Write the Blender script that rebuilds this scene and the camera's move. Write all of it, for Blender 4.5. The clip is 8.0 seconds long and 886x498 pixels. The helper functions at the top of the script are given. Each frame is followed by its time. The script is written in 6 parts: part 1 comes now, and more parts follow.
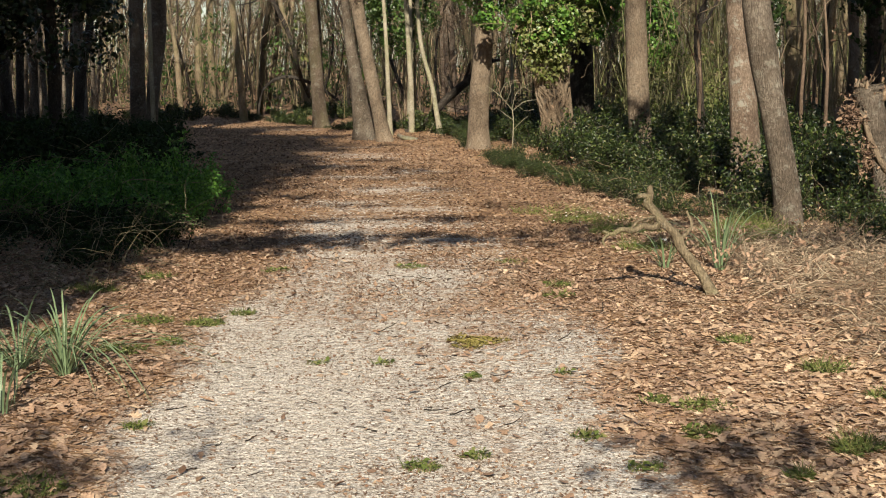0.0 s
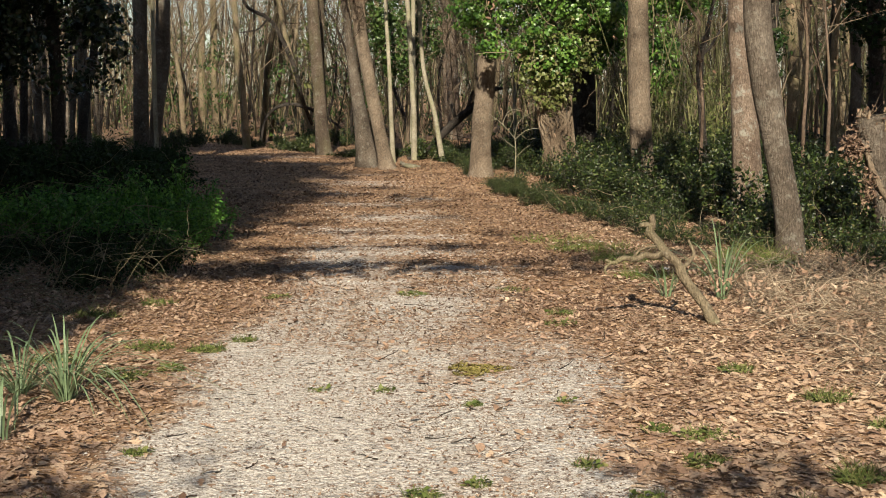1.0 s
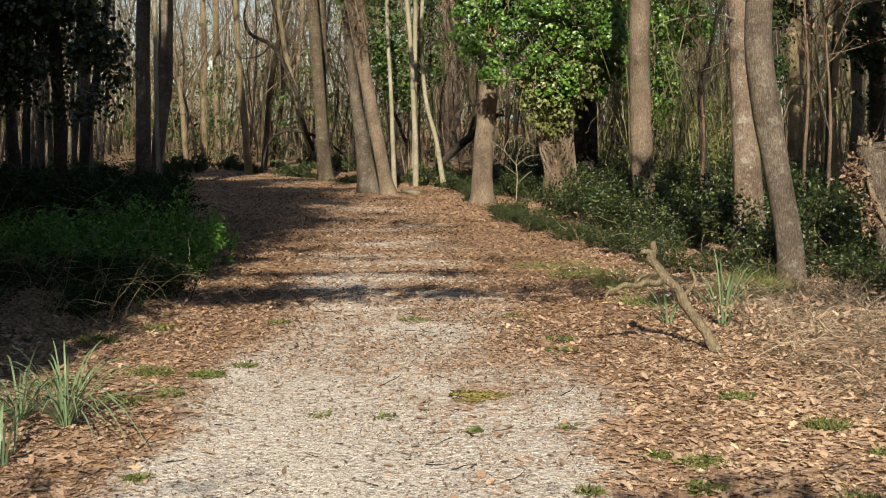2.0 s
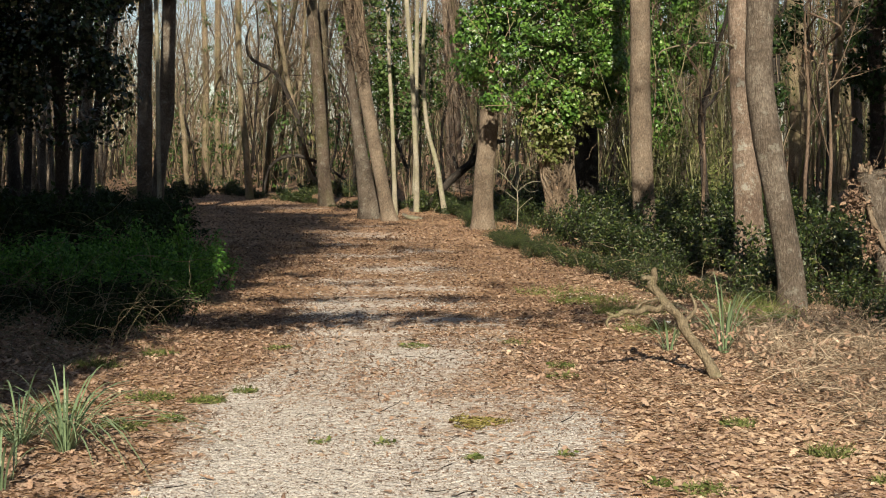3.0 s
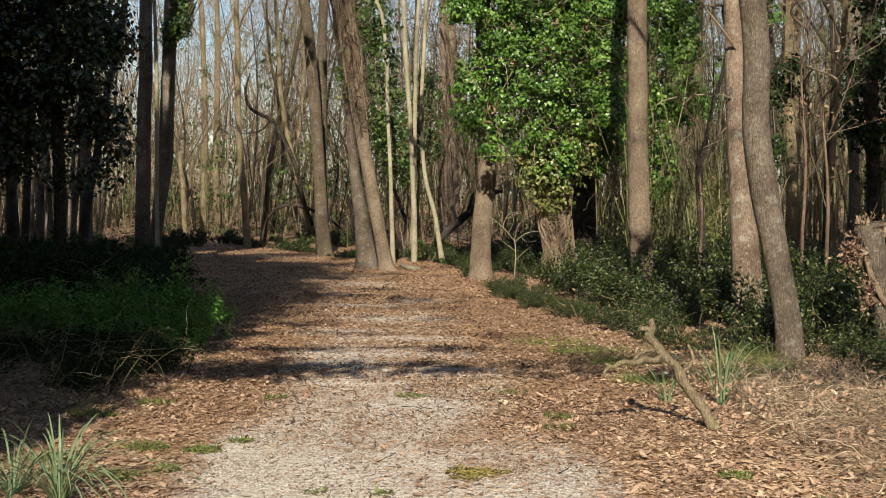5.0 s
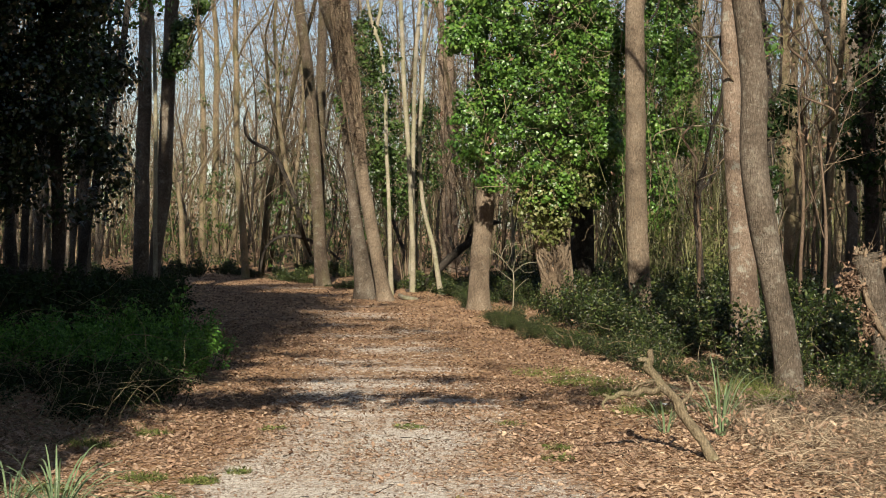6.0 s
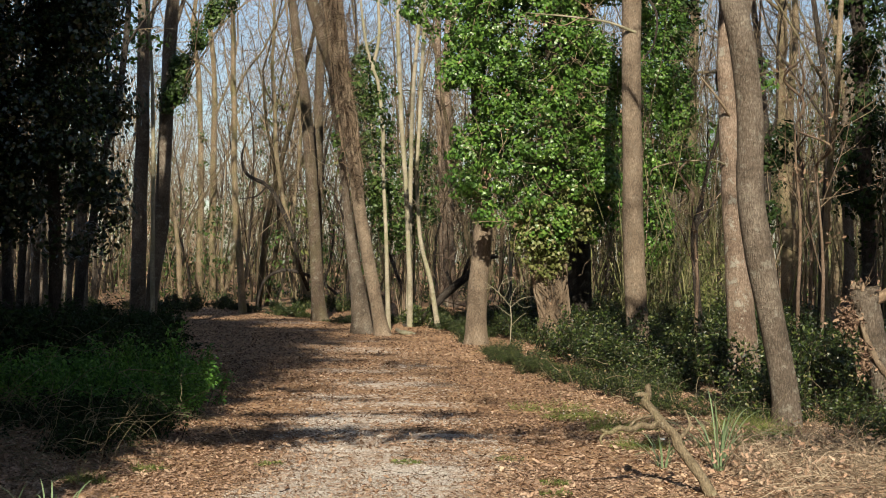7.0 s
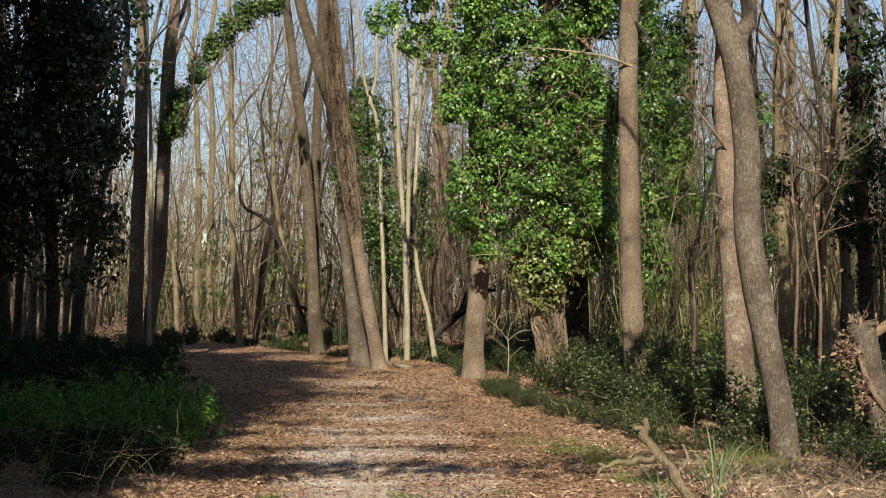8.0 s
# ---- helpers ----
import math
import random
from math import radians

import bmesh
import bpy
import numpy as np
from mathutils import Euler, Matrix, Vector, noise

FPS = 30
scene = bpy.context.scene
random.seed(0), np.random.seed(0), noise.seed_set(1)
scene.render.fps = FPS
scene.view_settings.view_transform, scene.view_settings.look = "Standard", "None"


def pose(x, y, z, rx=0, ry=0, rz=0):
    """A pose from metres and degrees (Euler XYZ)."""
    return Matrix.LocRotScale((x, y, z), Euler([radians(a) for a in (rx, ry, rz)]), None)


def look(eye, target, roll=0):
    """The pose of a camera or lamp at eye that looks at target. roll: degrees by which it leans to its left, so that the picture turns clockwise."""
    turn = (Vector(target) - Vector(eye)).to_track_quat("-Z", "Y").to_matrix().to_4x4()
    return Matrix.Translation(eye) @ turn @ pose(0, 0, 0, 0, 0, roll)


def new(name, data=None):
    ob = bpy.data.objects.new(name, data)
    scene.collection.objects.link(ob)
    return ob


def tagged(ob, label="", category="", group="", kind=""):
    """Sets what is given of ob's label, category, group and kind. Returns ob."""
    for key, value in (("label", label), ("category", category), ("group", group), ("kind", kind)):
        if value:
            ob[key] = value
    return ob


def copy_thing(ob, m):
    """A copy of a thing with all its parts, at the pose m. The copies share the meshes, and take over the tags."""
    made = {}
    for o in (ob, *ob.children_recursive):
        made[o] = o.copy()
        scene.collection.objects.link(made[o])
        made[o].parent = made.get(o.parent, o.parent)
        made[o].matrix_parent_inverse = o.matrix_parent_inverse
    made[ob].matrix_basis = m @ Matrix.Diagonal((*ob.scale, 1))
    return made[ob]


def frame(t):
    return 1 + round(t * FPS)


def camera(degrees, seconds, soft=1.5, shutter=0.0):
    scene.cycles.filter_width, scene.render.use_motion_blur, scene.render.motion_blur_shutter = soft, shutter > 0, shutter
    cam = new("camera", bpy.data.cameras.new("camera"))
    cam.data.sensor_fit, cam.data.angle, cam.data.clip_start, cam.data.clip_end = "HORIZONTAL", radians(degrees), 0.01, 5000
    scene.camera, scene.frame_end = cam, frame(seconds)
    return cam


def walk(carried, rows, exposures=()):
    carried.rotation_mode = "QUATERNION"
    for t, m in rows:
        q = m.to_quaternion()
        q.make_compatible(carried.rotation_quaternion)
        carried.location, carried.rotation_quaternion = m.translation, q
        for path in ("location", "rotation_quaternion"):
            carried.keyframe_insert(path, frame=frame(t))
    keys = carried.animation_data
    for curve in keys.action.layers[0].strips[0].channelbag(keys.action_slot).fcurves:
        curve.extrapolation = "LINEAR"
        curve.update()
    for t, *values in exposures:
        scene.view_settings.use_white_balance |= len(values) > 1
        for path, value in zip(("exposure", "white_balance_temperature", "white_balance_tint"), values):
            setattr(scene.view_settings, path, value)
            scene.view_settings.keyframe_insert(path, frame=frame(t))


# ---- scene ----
# The camera stands on a tripod and tilts up.
cam = camera(35.0, 8.0, 0.9)
EYE = 1.5
ROWS = [
    (0.0, 82.531, 0.500, -0.000),
    (0.5, 83.079, 0.342, 0.059),
    (1.0, 83.663, 0.208, 0.115),
    (1.5, 84.188, 0.124, 0.146),
    (3.0, 85.780, -0.145, 0.222),
    (3.5, 86.250, -0.230, 0.203),
    (4.0, 86.784, -0.318, 0.187),
    (4.5, 87.270, -0.375, 0.171),
    (6.0, 89.063, -0.434, 0.071),
    (6.5, 89.733, -0.432, 0.029),
    (7.0, 90.475, -0.415, -0.041),
    (7.5, 91.167, -0.418, -0.106),
    (8.0, 91.829, -0.442, -0.149),
]
walk(cam, [(t, pose(0, 0, EYE, rx, ry, rz)) for t, rx, ry, rz in ROWS], [(0.0, 0.93), (8.0, 0.93)])

# ---------------------------------------------------------------- light
SUN_AZ = math.atan2(-0.02, -1.0)
SUN_EL = radians(30)
world = bpy.data.worlds.new("world")
scene.world = world
world.use_nodes = True
wn = world.node_tree.nodes
sky = wn.new("ShaderNodeTexSky")
sky.sky_type, sky.sun_disc = "NISHITA", False
sky.sun_elevation, sky.sun_rotation = SUN_EL, SUN_AZ
sky.air_density, sky.dust_density, sky.ozone_density = 1.0, 0.9, 1.6
wn["Background"].inputs[1].default_value = 0.07
world.node_tree.links.new(sky.outputs[0], wn["Background"].inputs[0])
TO_SUN = Vector((math.sin(SUN_AZ) * math.cos(SUN_EL), math.cos(SUN_AZ) * math.cos(SUN_EL), math.sin(SUN_EL)))
sun = new("sun", bpy.data.lights.new("sun", "SUN"))
sun.data.energy, sun.data.angle, sun.data.color = 5.0, radians(0.6), (1.0, 0.88, 0.71)
sun.matrix_world = look(TO_SUN * 60, (0, 0, 0))


# ---------------------------------------------------------------- materials
class Nodes:
    def __init__(self, name):
        self.m = bpy.data.materials.new(name)
        self.m.use_nodes = True
        self.t = self.m.node_tree
        self.bsdf = self.t.nodes["Principled BSDF"]
        self.out = self.t.nodes["Material Output"]
        self.co = self.t.nodes.new("ShaderNodeTexCoord")

    def put(self, kind, **inputs):
        n = self.t.nodes.new(kind)
        for key, value in inputs.items():
            self.set(n, key.replace("_", " "), value)
        return n

    def set(self, n, key, value):
        socket = n.inputs[key] if isinstance(key, str) else n.inputs[key]
        if isinstance(value, bpy.types.NodeSocket):
            self.t.links.new(value, socket)
        else:
            socket.default_value = value

    def space(self, scale, source="Object"):
        n = self.put("ShaderNodeMapping")
        self.t.links.new(self.co.outputs[source], n.inputs["Vector"])
        n.inputs["Scale"].default_value = scale
        return n.outputs[0]

    def noise(self, vec, scale=5.0, detail=4.0, rough=0.6):
        return self.put("ShaderNodeTexNoise", Vector=vec, Scale=scale, Detail=detail, Roughness=rough).outputs[0]

    def ramp(self, fac, *stops):
        n = self.put("ShaderNodeValToRGB", Fac=fac)
        e = n.color_ramp.elements
        while len(e) < len(stops):
            e.new(0.5)
        for s, (pos, c) in zip(e, stops):
            s.position, s.color = pos, (*c, 1) if len(c) == 3 else (c[0],) * 3 + (1,)
        return n.outputs[0]

    def mix(self, fac, a, b, mode="MIX"):
        n = self.t.nodes.new("ShaderNodeMix")
        n.data_type, n.blend_type = "RGBA", mode
        for i, v in ((0, fac), (6, a), (7, b)):
            if isinstance(v, bpy.types.NodeSocket):
                self.t.links.new(v, n.inputs[i])
            else:
                n.inputs[i].default_value = v if i == 0 else (*v, 1)
        return n.outputs[2]

    def maths(self, op, a, b=0.0):
        n = self.t.nodes.new("ShaderNodeMath")
        n.operation = op
        self.set(n, 0, a), self.set(n, 1, b)
        return n.outputs[0]

    def bump(self, height, strength=0.5, distance=0.01):
        n = self.put("ShaderNodeBump", Height=height, Strength=strength, Distance=distance)
        self.set(self.bsdf, "Normal", n.outputs[0])

    def island(self):
        return self.t.nodes.new("ShaderNodeNewGeometry").outputs["Random Per Island"]

    def finish(self, colour, rough=0.8, spec=0.3, sheer=0.0):
        self.set(self.bsdf, "Base Color", colour), self.set(self.bsdf, "Roughness", rough)
        self.set(self.bsdf, "Specular IOR Level", spec)
        if sheer:
            t = self.put("ShaderNodeBsdfTranslucent", Color=colour)
            s = self.put("ShaderNodeMixShader", Fac=sheer)
            self.t.links.new(self.bsdf.outputs[0], s.inputs[1])
            self.t.links.new(t.outputs[0], s.inputs[2])
            self.t.links.new(s.outputs[0], self.out.inputs[0])
        return self.m


def bark(name, dark, mid, light, lichen=0.25, furrow=1.0, moss=0.0, variety=0.0):
    n = Nodes(name)
    v = n.space((62, 62, 17))
    wob = n.t.nodes.new("ShaderNodeTexNoise")
    n.set(wob, "Vector", v), n.set(wob, "Scale", 0.6), n.set(wob, "Detail", 4.0)
    warp = n.t.nodes.new("ShaderNodeMix")
    warp.data_type, warp.blend_type = "RGBA", "ADD"
    warp.inputs[0].default_value = 1.0
    n.t.links.new(v, warp.inputs[6]), n.t.links.new(wob.outputs[1], warp.inputs[7])
    vor = n.t.nodes.new("ShaderNodeTexVoronoi")
    vor.feature = "DISTANCE_TO_EDGE"
    n.set(vor, "Vector", warp.outputs[2]), n.set(vor, "Scale", 1.0)
    rib = n.noise(n.space((78, 78, 18)), 1.0, 5, 0.65)
    crack = n.ramp(vor.outputs["Distance"], (0.0, (0.0,)), (0.16, (1.0,)))
    ridge = n.maths("MULTIPLY", n.maths("ADD", n.maths("MULTIPLY", crack, 0.5), 0.5), n.ramp(rib, (0.35, (0.40,)), (0.54, (1.0,))))
    fine = n.noise(n.space((64, 64, 30)), 1.0, 6, 0.75)
    big = n.noise(n.space((1, 1, 0.7)), 2.3, 3, 0.6)
    base = n.ramp(n.maths("ADD", n.maths("MULTIPLY", big, 0.5), n.maths("MULTIPLY", fine, 0.5)), (0.38, dark), (0.50, mid), (0.62, light))
    base = n.mix(n.maths("MULTIPLY", n.maths("SUBTRACT", 1.0, ridge), 0.85 * furrow), base, tuple(c * 0.5 for c in dark))
    blotch = n.ramp(n.noise(n.space((1, 1, 1.6)), 16.0, 5, 0.7), (0.34, (0.72,)), (0.52, (1.0,)))
    base = n.mix(1.0, base, blotch, "MULTIPLY")
    spots = n.ramp(n.noise(n.space((1, 1, 1)), 9.0, 6, 0.75), (0.55, (0.0,)), (0.63, (1.0,)))
    base = n.mix(n.maths("MULTIPLY", spots, lichen), base, (0.36, 0.36, 0.30))
    if moss:
        green = n.ramp(n.noise(n.space((1, 1, 0.4)), 3.0, 4, 0.7), (0.45, (0.0,)), (0.62, (1.0,)))
        base = n.mix(n.maths("MULTIPLY", green, moss), base, (0.13, 0.15, 0.05))
    if variety:
        base = n.mix(1.0, base, n.ramp(n.island(), (0.0, (1 - variety,)), (0.6, (0.8,)), (1.0, (1.0,))), "MULTIPLY")
    n.bump(n.maths("ADD", n.maths("MULTIPLY", ridge, 0.7), n.maths("MULTIPLY", fine, 0.5)), 1.0 * furrow, 0.03)
    return n.finish(base, 0.9, 0.15)


def leafy(name, stops, rough=0.35, spec=0.5, sheer=0.18, patch=0.6, mottle=0.35):
    n = Nodes(name)
    f = n.maths("ADD", n.maths("MULTIPLY", n.island(), 1 - patch * 0.5), n.maths("MULTIPLY", n.noise(n.space((1, 1, 1)), 1.4, 3), patch * 0.5))
    c = n.ramp(f, *stops)
    fine = n.noise(n.space((1, 1, 1)), 90, 5, 0.7)
    c = n.mix(mottle, c, n.ramp(fine, (0.3, (0.25,)), (0.7, (0.75,))), "OVERLAY")
    n.bump(fine, 0.25, 0.004)
    return n.finish(c, rough, spec, sheer)


BARK_OAK = bark("oak_bark", (0.0747, 0.0602, 0.0461), (0.156, 0.128, 0.0981), (0.254, 0.22, 0.176), 0.35, 0.8)
BARK_WARM = bark("warm_bark", (0.123, 0.095, 0.0693), (0.248, 0.195, 0.14), (0.366, 0.299, 0.221), 0.15, 0.9)
BARK_SPECK = bark("lichen_bark", (0.135, 0.0981, 0.0729), (0.268, 0.204, 0.151), (0.407, 0.327, 0.253), 0.8, 0.85)
# Near-black bark; on trunks in shade, the shade is partly in this colour.
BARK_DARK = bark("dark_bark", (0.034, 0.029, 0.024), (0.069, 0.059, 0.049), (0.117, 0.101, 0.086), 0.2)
BARK_PALE = bark("pale_smooth_bark", (0.15, 0.135, 0.098), (0.265, 0.24, 0.178), (0.36, 0.335, 0.265), 0.4, 0.25, 0.4)
BARK_FAR = bark("woodland_bark", (0.174, 0.134, 0.0862), (0.348, 0.273, 0.176), (0.545, 0.449, 0.304), 0.3, 0.8, 0.5, 0.88)
# Darker copy of the oak bark, with shade put into the colour.
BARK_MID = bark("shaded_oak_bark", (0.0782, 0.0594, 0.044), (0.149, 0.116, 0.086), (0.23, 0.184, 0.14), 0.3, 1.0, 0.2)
TWIG = bark("twig_bark", (0.158, 0.12, 0.0793), (0.293, 0.226, 0.152), (0.455, 0.372, 0.253), 0.1, 0.3, 0.0, 0.6)
BRUSH = bark("brushwood_bark", (0.077, 0.053, 0.0386), (0.165, 0.118, 0.0846), (0.297, 0.225, 0.166), 0.1, 0.3, 0.1, 0.75)
DEADWOOD = bark("dead_wood", (0.132, 0.105, 0.0671), (0.25, 0.205, 0.133), (0.368, 0.315, 0.219), 0.35, 0.7, 0.3)
VINE = bark("dry_vine", (0.1, 0.0717, 0.0488), (0.187, 0.144, 0.0984), (0.271, 0.222, 0.162), 0.1, 0.5)
STALK = leafy("dry_stalk", ((0.1, (0.0686, 0.0515, 0.0343)), (0.5, (0.217, 0.166, 0.114)), (0.9, (0.458, 0.384, 0.275))), 0.8, 0.2, 0.0)
CUTWOOD = bark("torn_wood", (0.113, 0.075, 0.048), (0.204, 0.144, 0.092), (0.288, 0.223, 0.153), 0.0, 0.5)
IVY = leafy("ivy_leaf", ((0.12, (0.019, 0.0493, 0.00966)), (0.38, (0.0501, 0.121, 0.0182)), (0.64, (0.0908, 0.19, 0.029)), (0.88, (0.173, 0.256, 0.0544)), (0.97, (0.259, 0.199, 0.121))), 0.38, 0.5, 0.15, 0.8)
# Darker copy of the ivy leaf, with shade put into its colour.
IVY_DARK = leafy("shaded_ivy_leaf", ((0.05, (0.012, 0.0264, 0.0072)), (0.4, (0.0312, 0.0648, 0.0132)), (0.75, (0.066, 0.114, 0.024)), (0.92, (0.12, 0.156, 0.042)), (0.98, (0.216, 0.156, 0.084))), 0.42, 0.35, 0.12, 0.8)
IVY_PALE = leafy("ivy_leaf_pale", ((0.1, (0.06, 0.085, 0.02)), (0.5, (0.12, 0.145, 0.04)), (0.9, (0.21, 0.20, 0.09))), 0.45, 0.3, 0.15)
# Near-black greens; on shaded shrubs and ivy they put shade into the colour.
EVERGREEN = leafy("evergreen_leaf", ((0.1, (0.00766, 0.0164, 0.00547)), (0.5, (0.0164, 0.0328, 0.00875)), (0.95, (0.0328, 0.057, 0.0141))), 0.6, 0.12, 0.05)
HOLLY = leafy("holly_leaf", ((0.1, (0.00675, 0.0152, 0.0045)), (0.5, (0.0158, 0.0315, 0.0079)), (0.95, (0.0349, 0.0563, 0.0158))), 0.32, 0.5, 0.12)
SHRUB = leafy("shrub_leaf", ((0.10, (0.00723, 0.0131, 0.00388)), (0.45, (0.0156, 0.0285, 0.00665)), (0.66, (0.0361, 0.0595, 0.0133)), (0.84, (0.0785, 0.102, 0.0245)), (0.93, (0.206, 0.166, 0.0942))), 0.43, 0.42, 0.12, 0.4)
FRESH = leafy("fresh_leaf", ((0.05, (0.0234, 0.0676, 0.013)), (0.5, (0.0676, 0.176, 0.0286)), (0.95, (0.169, 0.351, 0.0572))), 0.5, 0.3, 0.2)
GRASS = leafy("grass_blade", ((0.05, (0.05, 0.075, 0.018)), (0.5, (0.115, 0.15, 0.038)), (0.9, (0.26, 0.245, 0.10))), 0.5, 0.3, 0.25)
VERGE_GRASS = leafy("verge_grass_blade", ((0.05, (0.0712, 0.108, 0.0238)), (0.5, (0.152, 0.194, 0.0475)), (0.9, (0.294, 0.288, 0.114))), 0.5, 0.3, 0.3)
STRAP = leafy("strap_leaf", ((0.05, (0.07, 0.115, 0.055)), (0.6, (0.155, 0.22, 0.115)), (0.95, (0.28, 0.335, 0.20))), 0.45, 0.35, 0.15)
LITTER = leafy("oak_litter", ((0.05, (0.161, 0.101, 0.0662)), (0.25, (0.248, 0.161, 0.107)), (0.45, (0.328, 0.224, 0.151)), (0.6, (0.277, 0.193, 0.139)), (0.75, (0.396, 0.294, 0.2)), (0.95, (0.483, 0.387, 0.283))), 0.75, 0.2, 0.08, 0.85, 0.75)
LITTER_MATTED = leafy("matted_litter", ((0.05, (0.0771, 0.0464, 0.0311)), (0.4, (0.152, 0.095, 0.0623)), (0.75, (0.224, 0.153, 0.102)), (0.97, (0.335, 0.27, 0.194))), 0.85, 0.15, 0.0, 0.5, 0.75)
CRUMBS = leafy("leaf_crumbs", ((0.0, (0.055, 0.035, 0.025)), (0.4, (0.125, 0.08, 0.055)), (0.8, (0.22, 0.15, 0.10)), (1.0, (0.33, 0.25, 0.175))), 0.8, 0.2, 0.0, 0.4, 0.75)
PEBBLE = leafy("limestone_pebble", ((0.0, (0.221, 0.19, 0.158)), (0.15, (0.358, 0.327, 0.279)), (0.5, (0.442, 0.41, 0.358)), (0.9, (0.484, 0.458, 0.41)), (1.0, (0.547, 0.526, 0.479))), 0.85, 0.2, 0.0, 0.3)
PALE_LITTER = leafy("tan_litter", ((0.05, (0.255, 0.168, 0.106)), (0.3, (0.377, 0.26, 0.166)), (0.7, (0.489, 0.357, 0.238)), (0.97, (0.591, 0.469, 0.335))), 0.75, 0.2, 0.1, 0.5, 0.75)


def ground_material():
    n = Nodes("woodland_floor")
    at = n.t.nodes.new("ShaderNodeAttribute")
    at.attribute_name = "gravel"
    p = n.space((1, 1, 1))
    speck = n.t.nodes.new("ShaderNodeTexVoronoi")
    n.set(speck, "Vector", p), n.set(speck, "Scale", 62.0)
    crack = n.t.nodes.new("ShaderNodeTexVoronoi")
    crack.feature = "DISTANCE_TO_EDGE"
    n.set(crack, "Vector", p), n.set(crack, "Scale", 62.0)
    lum = n.put("ShaderNodeSeparateColor", Color=speck.outputs["Color"]).outputs[0]
    stone = n.ramp(lum, (0.0, (0.398, 0.357, 0.304)), (0.35, (0.515, 0.48, 0.421)), (0.8, (0.585, 0.556, 0.497)), (1.0, (0.655, 0.632, 0.579)))
    seam = n.maths("MULTIPLY", n.ramp(crack.outputs["Distance"], (0.0, (1.0,)), (0.13, (0.0,))), n.ramp(n.noise(p, 26, 4, 0.7), (0.40, (0.15,)), (0.58, (1.0,))))
    stone = n.mix(seam, stone, (0.11, 0.08, 0.055))
    dirt = n.noise(p, 38, 6, 0.75)
    stone = n.mix(n.ramp(dirt, (0.54, (0.0,)), (0.63, (0.85,))), stone, (0.17, 0.115, 0.08))
    crumb = n.t.nodes.new("ShaderNodeTexVoronoi")
    n.set(crumb, "Vector", p), n.set(crumb, "Scale", 22.0), n.set(crumb, "Randomness", 1.0)
    leaf = n.put("ShaderNodeSeparateColor", Color=crumb.outputs["Color"]).outputs[1]
    soil = n.ramp(leaf, (0.0, (0.147, 0.0869, 0.0487)), (0.4, (0.259, 0.156, 0.0874)), (0.75, (0.345, 0.218, 0.121)), (1.0, (0.443, 0.304, 0.18)))
    big = n.noise(p, 0.9, 5, 0.6)
    soil = n.mix(0.5, soil, n.ramp(big, (0.3, (0.30,)), (0.7, (0.66,))), "OVERLAY")
    soil = n.mix(n.ramp(n.noise(p, 30, 5, 0.7), (0.35, (0.45,)), (0.55, (0.0,))), soil, (0.12, 0.08, 0.053))
    edge = n.maths("ADD", at.outputs["Fac"], n.maths("MULTIPLY", n.maths("SUBTRACT", n.noise(p, 7, 6, 0.75), 0.5), 1.5))
    c = n.mix(n.ramp(edge, (0.30, (0.0,)), (0.70, (1.0,))), soil, stone)
    n.bump(n.maths("ADD", n.maths("MULTIPLY", speck.outputs["Distance"], 0.6), n.maths("ADD", dirt, crumb.outputs["Distance"])), 0.6, 0.02)
    return n.finish(c, 0.92, 0.15)


FLOOR = ground_material()


# ---------------------------------------------------------------- geometry tools
RNG = np.random.default_rng(7)


def lattice(ix, iy, seed):
    h = np.sin(ix * 127.1 + iy * 311.7 + seed * 74.7) * 43758.5453
    return h - np.floor(h)


def vnoise(x, y, seed=0):
    x, y = np.asarray(x, float), np.asarray(y, float)
    ix, iy = np.floor(x), np.floor(y)
    fx, fy = x - ix, y - iy
    fx, fy = fx * fx * (3 - 2 * fx), fy * fy * (3 - 2 * fy)
    a, b = lattice(ix, iy, seed), lattice(ix + 1, iy, seed)
    c, d = lattice(ix, iy + 1, seed), lattice(ix + 1, iy + 1, seed)
    return (a + (b - a) * fx) * (1 - fy) + (c + (d - c) * fx) * fy


def fbm(x, y, seed=0):
    return (vnoise(x, y, seed) + 0.5 * vnoise(x * 2.1, y * 2.1, seed + 1) + 0.25 * vnoise(x * 4.3, y * 4.3, seed + 2)) / 1.75


def smooth(a, b, x):
    t = np.clip((x - a) / (b - a), 0, 1)
    return t * t * (3 - 2 * t)


def path_middle(y):
    return np.interp(y, [0, 10, 17, 25, 34, 42, 60], [-0.22, -0.30, -0.75, -1.6, -4.0, -8.0, -20.0])


def gravel_at(x, y):
    off = np.abs(x - path_middle(y))
    core = 1 - smooth(0.85 - 0.45 * smooth(9, 14, y), 1.45 + 0.1 * smooth(9, 14, y), off + 0.5 * (fbm(x * 1.5, y * 1.2, 5) - 0.5))
    amount = np.interp(y, [0, 8, 10, 11.5, 15, 22, 34, 50], [0.86, 0.82, 0.70, 0.52, 0.38, 0.31, 0.22, 0.05])
    far = smooth(10, 14, y)
    streak = (fbm(x * (1.3 - 0.6 * far) + 3, y * (0.8 + 0.5 * far), 9) - 0.5) * (0.55 + 0.35 * far)
    worn = 0.42 * np.exp(-((x - 0.55) / 0.6) ** 2 - ((y - 9.2) / 1.7) ** 2)
    return np.clip(core * (amount + streak - worn), 0, 1)


